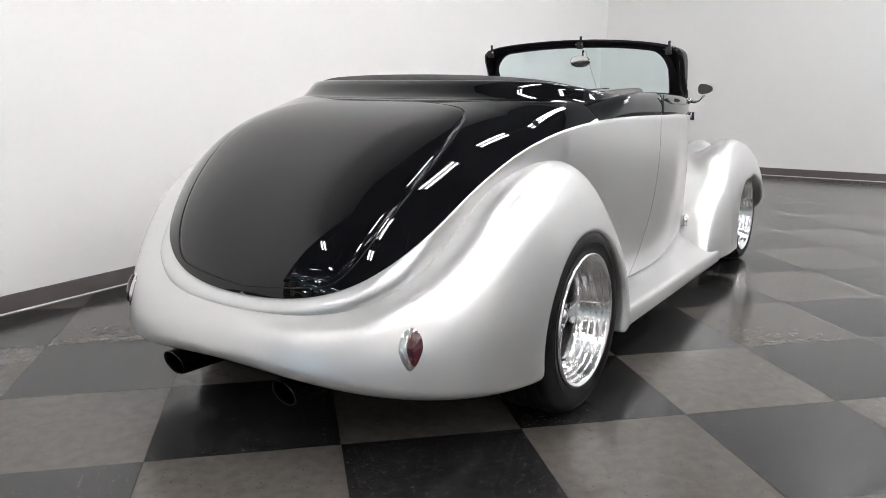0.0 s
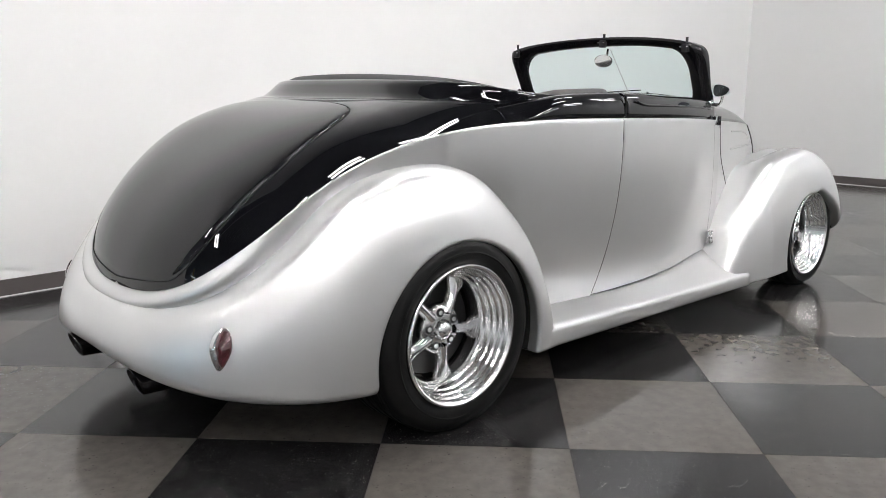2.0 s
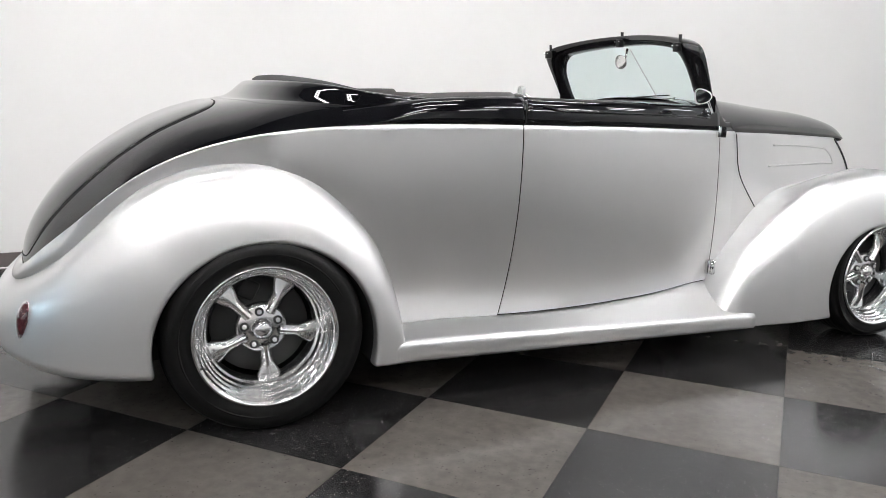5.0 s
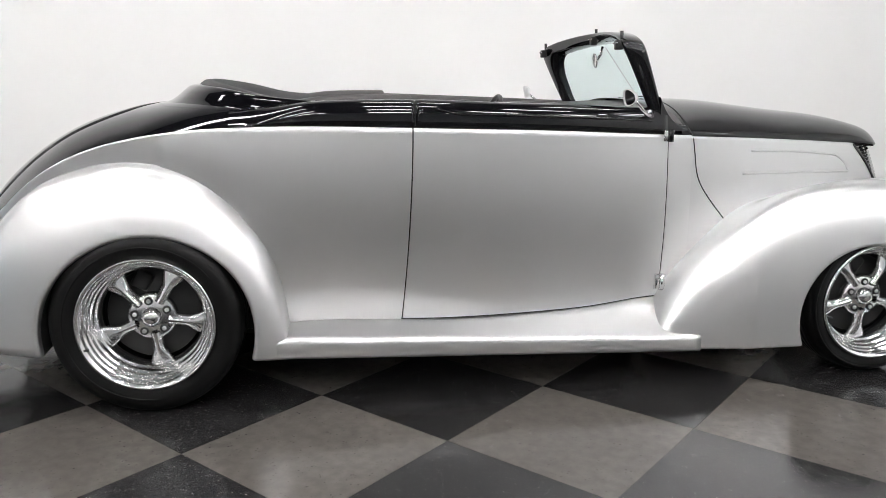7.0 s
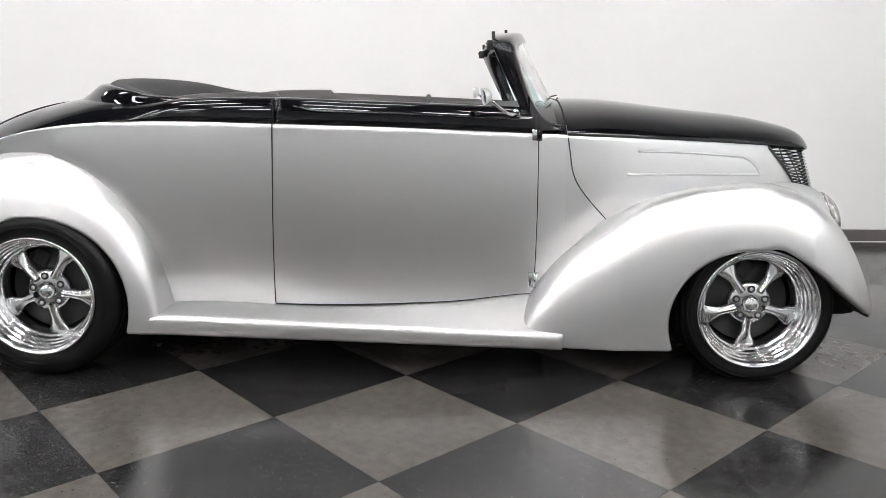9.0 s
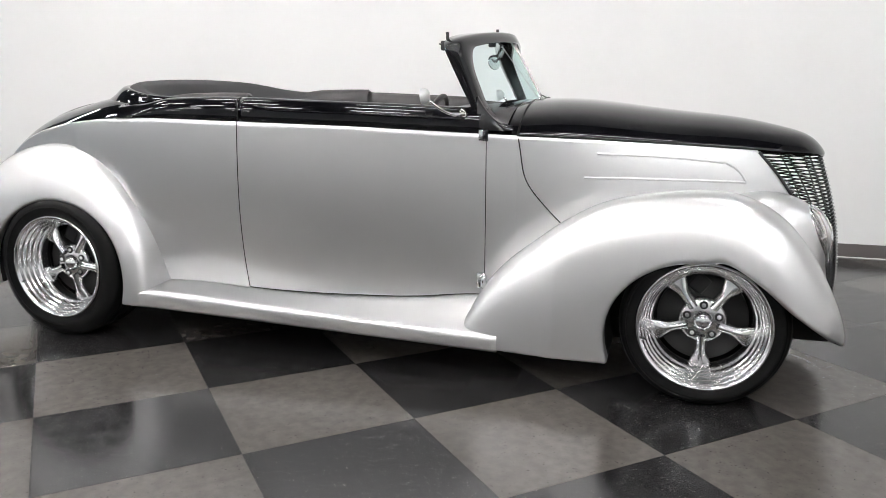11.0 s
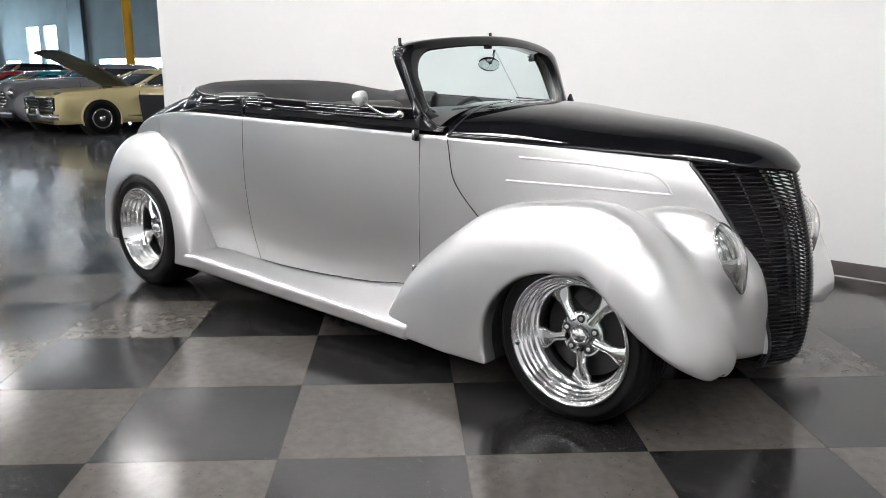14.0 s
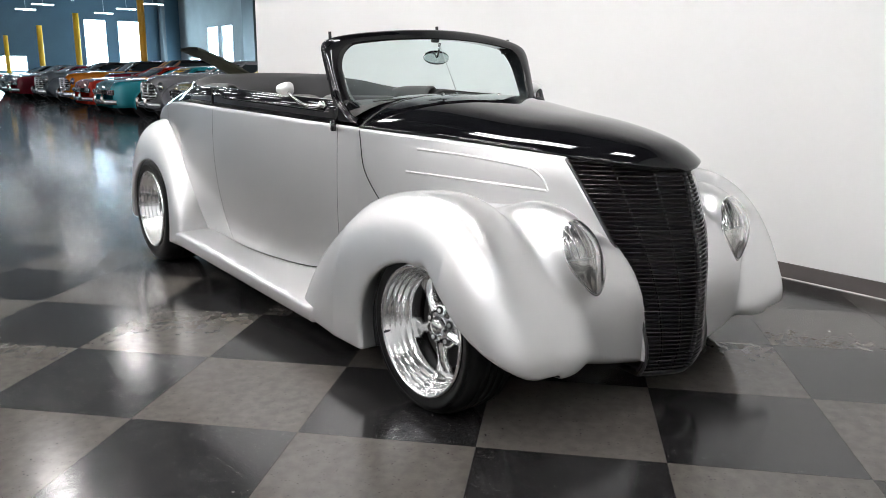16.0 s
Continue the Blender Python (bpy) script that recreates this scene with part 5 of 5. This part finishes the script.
    part("roof", grid_mesh("roof", np.array(rows).transpose(1, 0, 2), closed=True, flip=True), roof_paint, c, "")
    for k in (-1, 1):
        for i, (a, b) in enumerate(((glass0[0], glass1[0]), (-1.95, -1.95), (glass0[1], glass1[1]))):
            part("pillar", mesh_of("pillar", *tube([(a, k * (w0 - 0.03), belt0 - 0.02), (b, k * (w1 - 0.0), roof - 0.06)], 0.035, 8)), roof_paint if not wood else wood, c)
        if wood:
            part("wood_panel", box_bm((-3.5, k * 0.80 - 0.06, 0.55), (-1.1, k * 0.80 + 0.06, 1.06), 0.04), wood, c, "varnished wood side panel")
    # wheels in dark wells
    r = 0.35 if old else 0.335
    for wx in (0.0, -2.95):
        for k in (-1, 1):
            edge_w = (0.82 if old else float(half(wx)))
            if old:
                part("fender", bulge_mesh("fender", (wx - 0.05, k * 0.70, 0.52), (0.72, 0.25, 0.42)), body_paint, c)
                edge_w = 0.93
            v, f = lathe([(0.0, 0.016), (r + 0.045, 0.016), (r + 0.045, -0.30), (0.0, -0.30)], 40)
            part("wheel_well", mesh_of("wheel_well", v, f), WELL, c, m=pose(wx, k * edge_w, r, 0, 0, 0 if k > 0 else 180))
            arch = [(wx + (r + 0.055) * math.cos(a), k * (edge_w + 0.008), r + 0.01 + (r + 0.055) * math.sin(a)) for a in np.linspace(-0.35, math.pi + 0.35, 30)]
            part("arch_lip", mesh_of("arch_lip", *tube(arch, 0.022, 8)), body_paint, c)
            w = new("wheel")
            w.parent = c
            w.matrix_basis = pose(wx, k * (edge_w + 0.022), r, 0, 0, 0 if k > 0 else 180)
            v, f = lathe([(0.20, -0.01), (0.22, 0.004), (r - 0.04, 0.004), (r - 0.008, -0.02), (r, -0.05), (r, -0.18), (0.20, -0.19)], 40)
            part("tyre", mesh_of("tyre", v, f), RUBBER, w)
            v, f = lathe([(0.0, 0.004), (0.045, 0.002), (0.06, -0.012), (0.15, -0.03), (0.165, -0.008), (0.20, 0.006), (0.205, -0.01)], 32)
            part("rim", mesh_of("rim", v, f), CHROME, w, "chrome wheel rim")
            for i in range(8):
                a = math.pi * i / 4
                part("slot", mesh_of("slot", *tube([(0.10 * math.cos(a), -0.022, 0.10 * math.sin(a)), (0.14 * math.cos(a), -0.022, 0.14 * math.sin(a))], 0.014, 6)), WELL, w)
    # bumper blades with over-riders
    bw = 0.86 if old else 0.95
    tall = 0.075 if old else 0.06
    for end, x_end, name in ((1, x_front + 0.10, "chrome front bumper"), (-1, x_back - 0.08, "chrome rear bumper")):
        rows = []
        for q in np.linspace(-bw, bw, 21):
            bx = x_end - end * 0.17 * abs(q / bw) ** 2.6
            rows.append([(bx + end * o, q, 0.38 + h) for o, h in ((-0.03, tall), (0.0, tall), (0.022, 0.6 * tall), (0.03, 0.0), (0.022, -0.6 * tall), (0.0, -tall), (-0.03, -tall))])
        part("bumper", grid_mesh("bumper", rows, flip=end < 0), CHROME, c, name)
        for q in (-0.32, 0.32):
            part("over_rider", bulge_mesh("over_rider", (x_end + end * 0.02, q, 0.44), (0.045, 0.04, 0.12)), CHROME, c)
    if old:
        part("grille_recess", bulge_mesh("grille_recess", (x_front - 0.07, 0, 0.68), (0.13, 0.46, 0.24)), WELL, c)
        for z in np.linspace(0.52, 0.86, 6):
            wide = 0.52 - 0.5 * abs(z - 0.64)
            part("grille_bar", mesh_of("grille_bar", *tube([(x_front + 0.07 - 0.20 * (q / 0.55) ** 2, q, z) for q in np.linspace(-wide, wide, 11)], 0.024, 8)), CHROME, c)
        for q in (-0.26, 0.0, 0.26):
            part("grille_tooth", bulge_mesh("grille_tooth", (x_front + 0.06 - 0.66 * q * q, q, 0.69), (0.035, 0.03, 0.2)), CHROME, c)
    else:
        g0, g1 = (0.50, 0.76) if hood_up else (0.55, 0.68)
        part("grille", box_bm((x_front - 0.04, -0.86, g0), (x_front + 0.012, 0.86, g1), 0.02), WELL, c, "dark grille")
        for lo, hi in ((-0.86, -0.04), (0.04, 0.86)):
            ring = [(x_front + 0.016, y, z) for y, z in ((lo, g0 + 0.01), (hi, g0 + 0.01), (hi, g1 - 0.01), (lo, g1 - 0.01))]
            part("grille_surround", mesh_of("grille_surround", *tube(ring, 0.018 if hood_up else 0.011, 8, closed=True)), CHROME, c)
            for z in np.linspace(g0, g1, 5)[1:-1]:
                part("grille_bar", mesh_of("grille_bar", *tube([(x_front + 0.016, q, z) for q in (lo, hi)], 0.007, 6)), CHROME, c)
    for k in (-1, 1):
        for q, z in (((0.66, 0.80),) if old else ((0.76, 0.685), (0.76, 0.56)) if hood_up else ((0.58, 0.615), (0.78, 0.615))):
            at = (x_front - (0.14 if old else -0.015), k * q, z)
            lamp = part("headlight", bulge_mesh("headlight", at, (0.07, 0.11, 0.11) if old else (0.03, 0.075, 0.066)), CHROME, c, "round chrome headlight")
            part("lens", bulge_mesh("lens", (at[0] + 0.025, at[1], at[2]), (0.055, 0.085, 0.085) if old else (0.02, 0.055, 0.05)), LENS, lamp)
        # chrome sill strip, door gaps, handle, door mirror, screen surround
        e_w = float(half(-1.6))
        strip = [(q, k * (float(half(q)) + 0.002), low + 0.14) for q in np.linspace(-2.45, -0.5, 12)]
        part("sill_strip", mesh_of("sill_strip", *tube(strip, 0.016, 6)), CHROME, c)
        for q in (-0.78, -1.98):
            gap = [(q, k * (0.987 * float(half(q)) + 0.001), float(top(q)) - 0.07), (q, k * (float(half(q)) + 0.001), 0.5 * (float(top(q)) + low) + 0.05), (q, k * (0.987 * float(half(q)) + 0.001), low + 0.13)]
            part("door_gap", mesh_of("door_gap", *tube(gap, 0.005, 5)), WELL, c)
        part("door_handle", mesh_of("door_handle", *tube([(-1.88, k * (e_w + 0.012), belt0 - 0.13), (-1.72, k * (e_w + 0.012), belt0 - 0.13)], 0.012, 6)), CHROME, c)
        part("door_mirror", bulge_mesh("door_mirror", (glass0[0] - 0.12, k * (e_w + 0.07), belt0 + 0.05), (0.05, 0.07, 0.045)), CHROME, c)
        part("belt_strip", mesh_of("belt_strip", *tube([(q, k * (w0 + 0.012), belt0 + 0.012) for q in np.linspace(glass0[1] + 0.2, glass0[0] - 0.05, 8)], 0.011, 6)), CHROME, c)
        part("screen_trim", mesh_of("screen_trim", *tube([(glass0[0] + 0.015, k * 0.86 * w0, belt0 + 0.0), (glass1[0] + 0.02, k * 0.84 * w1, roof - 0.07)], 0.012, 6)), CHROME, c)
    if hood_up:
        part("engine", box_bm((-0.5, -0.35, 0.5), (0.5, 0.35, 0.84), 0.05), DARK_METAL, c, "dark engine in the open bay")
        rows = []
        for f in np.linspace(0, 1, 10):
            a, z = -0.72 + 1.36 * f, 0.98 + 0.68 * f + 0.05 * math.sin(math.pi * f)
            rows.append([(a, w, z + 0.02 * (1 - (w / 0.76) ** 2)) for w in np.linspace(-0.76, 0.76, 11)] + [(a + 0.02, w, z - 0.05) for w in np.linspace(0.74, -0.74, 11)])
        part("raised_bonnet", grid_mesh("raised_bonnet", np.array(rows).transpose(1, 0, 2), closed=True), mat("grey_bonnet_lining", (0.07, 0.075, 0.06), 0.6, vary=0.2), c, "raised bonnet with dark lining")
    return c


CREAM, GREY, TEAL = paint("cream_paint", (0.72, 0.62, 0.33)), paint("grey_paint", (0.22, 0.22, 0.24)), paint("teal_paint", (0.02, 0.30, 0.36))
RED, ORANGE, INK = paint("red_paint", (0.55, 0.035, 0.02)), paint("orange_paint", (0.75, 0.23, 0.015)), paint("ink_paint", (0.015, 0.016, 0.02))
MAROON, STEEL_BLUE = paint("maroon_paint", (0.20, 0.015, 0.03)), paint("blue_grey_paint", (0.15, 0.19, 0.22))
OAK = mat("varnished_oak", (0.42, 0.20, 0.08), 0.3, coat=0.5, vary=0.2, vary_scale=6)
ROW = [(-12.1, 4.6, -96, CREAM, CREAM, "cream 1960s coupe with its bonnet raised", False, 1.31, True, None),
       (-14.15, 4.4, -91, GREY, GREY, "grey 1940s sedan with a heavy chrome grille", True, 1.42, False, None),
       (-16.4, 4.1, -90, TEAL, TEAL, "teal 1960s coupe with chrome bumper", False, 1.27, False, None),
       (-18.8, 4.15, -90, RED, RED, "red 1960s coupe with chrome bumper", False, 1.27, False, None),
       (-20.9, 5.2, -90, MAROON, INK, "estate car with varnished wood sides and a black roof", True, 1.50, False, OAK),
       (-22.9, 4.5, -89, ORANGE, INK, "orange 1930s coupe with a black roof", True, 1.46, False, None),
       (-26.8, 4.5, -88, STEEL_BLUE, INK, "blue-grey 1940s coupe with chrome grille", True, 1.44, False, None),
       (-29.6, 4.2, -88, MAROON, MAROON, "maroon 1960s coupe with chrome bumper", False, 1.30, False, None),
       (-32.8, 4.4, -88, STEEL_BLUE, STEEL_BLUE, "blue-grey 1950s sedan with chrome bumper", False, 1.34, False, None),
       (-36.4, 4.5, -88, RED, INK, "red 1960s coupe with a black roof", False, 1.30, False, None),
       (-14.6, 10.4, -88, GREY, GREY, "grey 1940s fastback sedan", True, 1.58, False, None)]
for args in ROW:
    parked_car(*args)


# ---- chequered floor, tile by tile ----
T, X0, Y0 = 0.6096, 1.419, 2.473
back_stage = STAGE.inverted()


def tile_mesh(name):
    bm = box_bm((0.0008, 0.0008, -0.004), (T - 0.0008, T - 0.0008, 0.0))
    return bm


whole = {}
for dark in (0, 1):
    me = bm_mesh(tile_mesh("tile"), "tile", False)
    me.materials.append(TILE_DARK if dark else TILE_LIGHT)
    whole[dark] = me
for i in range(-16, 22):
    for j in range(-14, 22):
        corners = [back_stage @ Vector((X0 + (i + a) * T, Y0 + (j + b) * T, 0)) for a in (0, 1) for b in (0, 1)]
        lo_x, hi_x = min(c.x for c in corners), max(c.x for c in corners)
        lo_y, hi_y = min(c.y for c in corners), max(c.y for c in corners)
        if hi_x < BAY_X + 0.02 or lo_x > END_X or lo_y > WALL_Y or hi_y < -4.6:
            continue
        dark = (i + j) % 2
        at = pose(X0 + i * T, Y0 + j * T, 0)
        me = whole[dark]
        if lo_x < BAY_X or hi_x > END_X - 0.012 or hi_y > WALL_Y - 0.012:
            bm = tile_mesh("tile")
            for co, no in (((BAY_X, 0, 0), (-1, 0, 0)), ((END_X - 0.012, 0, 0), (1, 0, 0)), ((0, WALL_Y - 0.012, 0), (0, 1, 0))):
                m = at.inverted() @ STAGE
                bmesh.ops.bisect_plane(bm, geom=bm.verts[:] + bm.edges[:] + bm.faces[:], plane_co=m @ Vector(co), plane_no=m.to_3x3() @ Vector(no), clear_outer=True)
            if not bm.faces:
                bm.free()
                continue
            me = bm_mesh(bm, "tile", False)
            me.materials.append(TILE_DARK if dark else TILE_LIGHT)
        ob = new("tile", me)
        ob.parent = floor
        ob.matrix_parent_inverse = floor.matrix_basis.inverted()
        ob.matrix_basis = at
# the rest of the bay behind the camera, one joined sheet
bm_d, bm_l = bmesh.new(), bmesh.new()
for i in range(-40, 40):
    for j in range(-40, 40):
        c = back_stage @ Vector((X0 + (i + 0.5) * T, Y0 + (j + 0.5) * T, 0))
        corners = [back_stage @ Vector((X0 + (i + a) * T, Y0 + (j + b) * T, 0)) for a in (0, 1) for b in (0, 1)]
        if max(q.y for q in corners) >= -4.6 or c.y < HALL_FRONT or min(q.x for q in corners) < BAY_X or max(q.x for q in corners) > END_X:
            continue
        b = bm_d if (i + j) % 2 else bm_l
        vs = [b.verts.new((X0 + (i + p) * T + (0.0008 if p == 0 else -0.0008), Y0 + (j + q) * T + (0.0008 if q == 0 else -0.0008), 0)) for p, q in ((0, 0), (1, 0), (1, 1), (0, 1))]
        b.faces.new(vs)
for b, material in ((bm_d, TILE_DARK), (bm_l, TILE_LIGHT)):
    me = bm_mesh(b, "tile_field", False)
    me.materials.append(material)
    ob = new("tile_field", me)
    ob.parent = floor
    ob.matrix_parent_inverse = floor.matrix_basis.inverted()
    tagged(ob, kind="stuff")
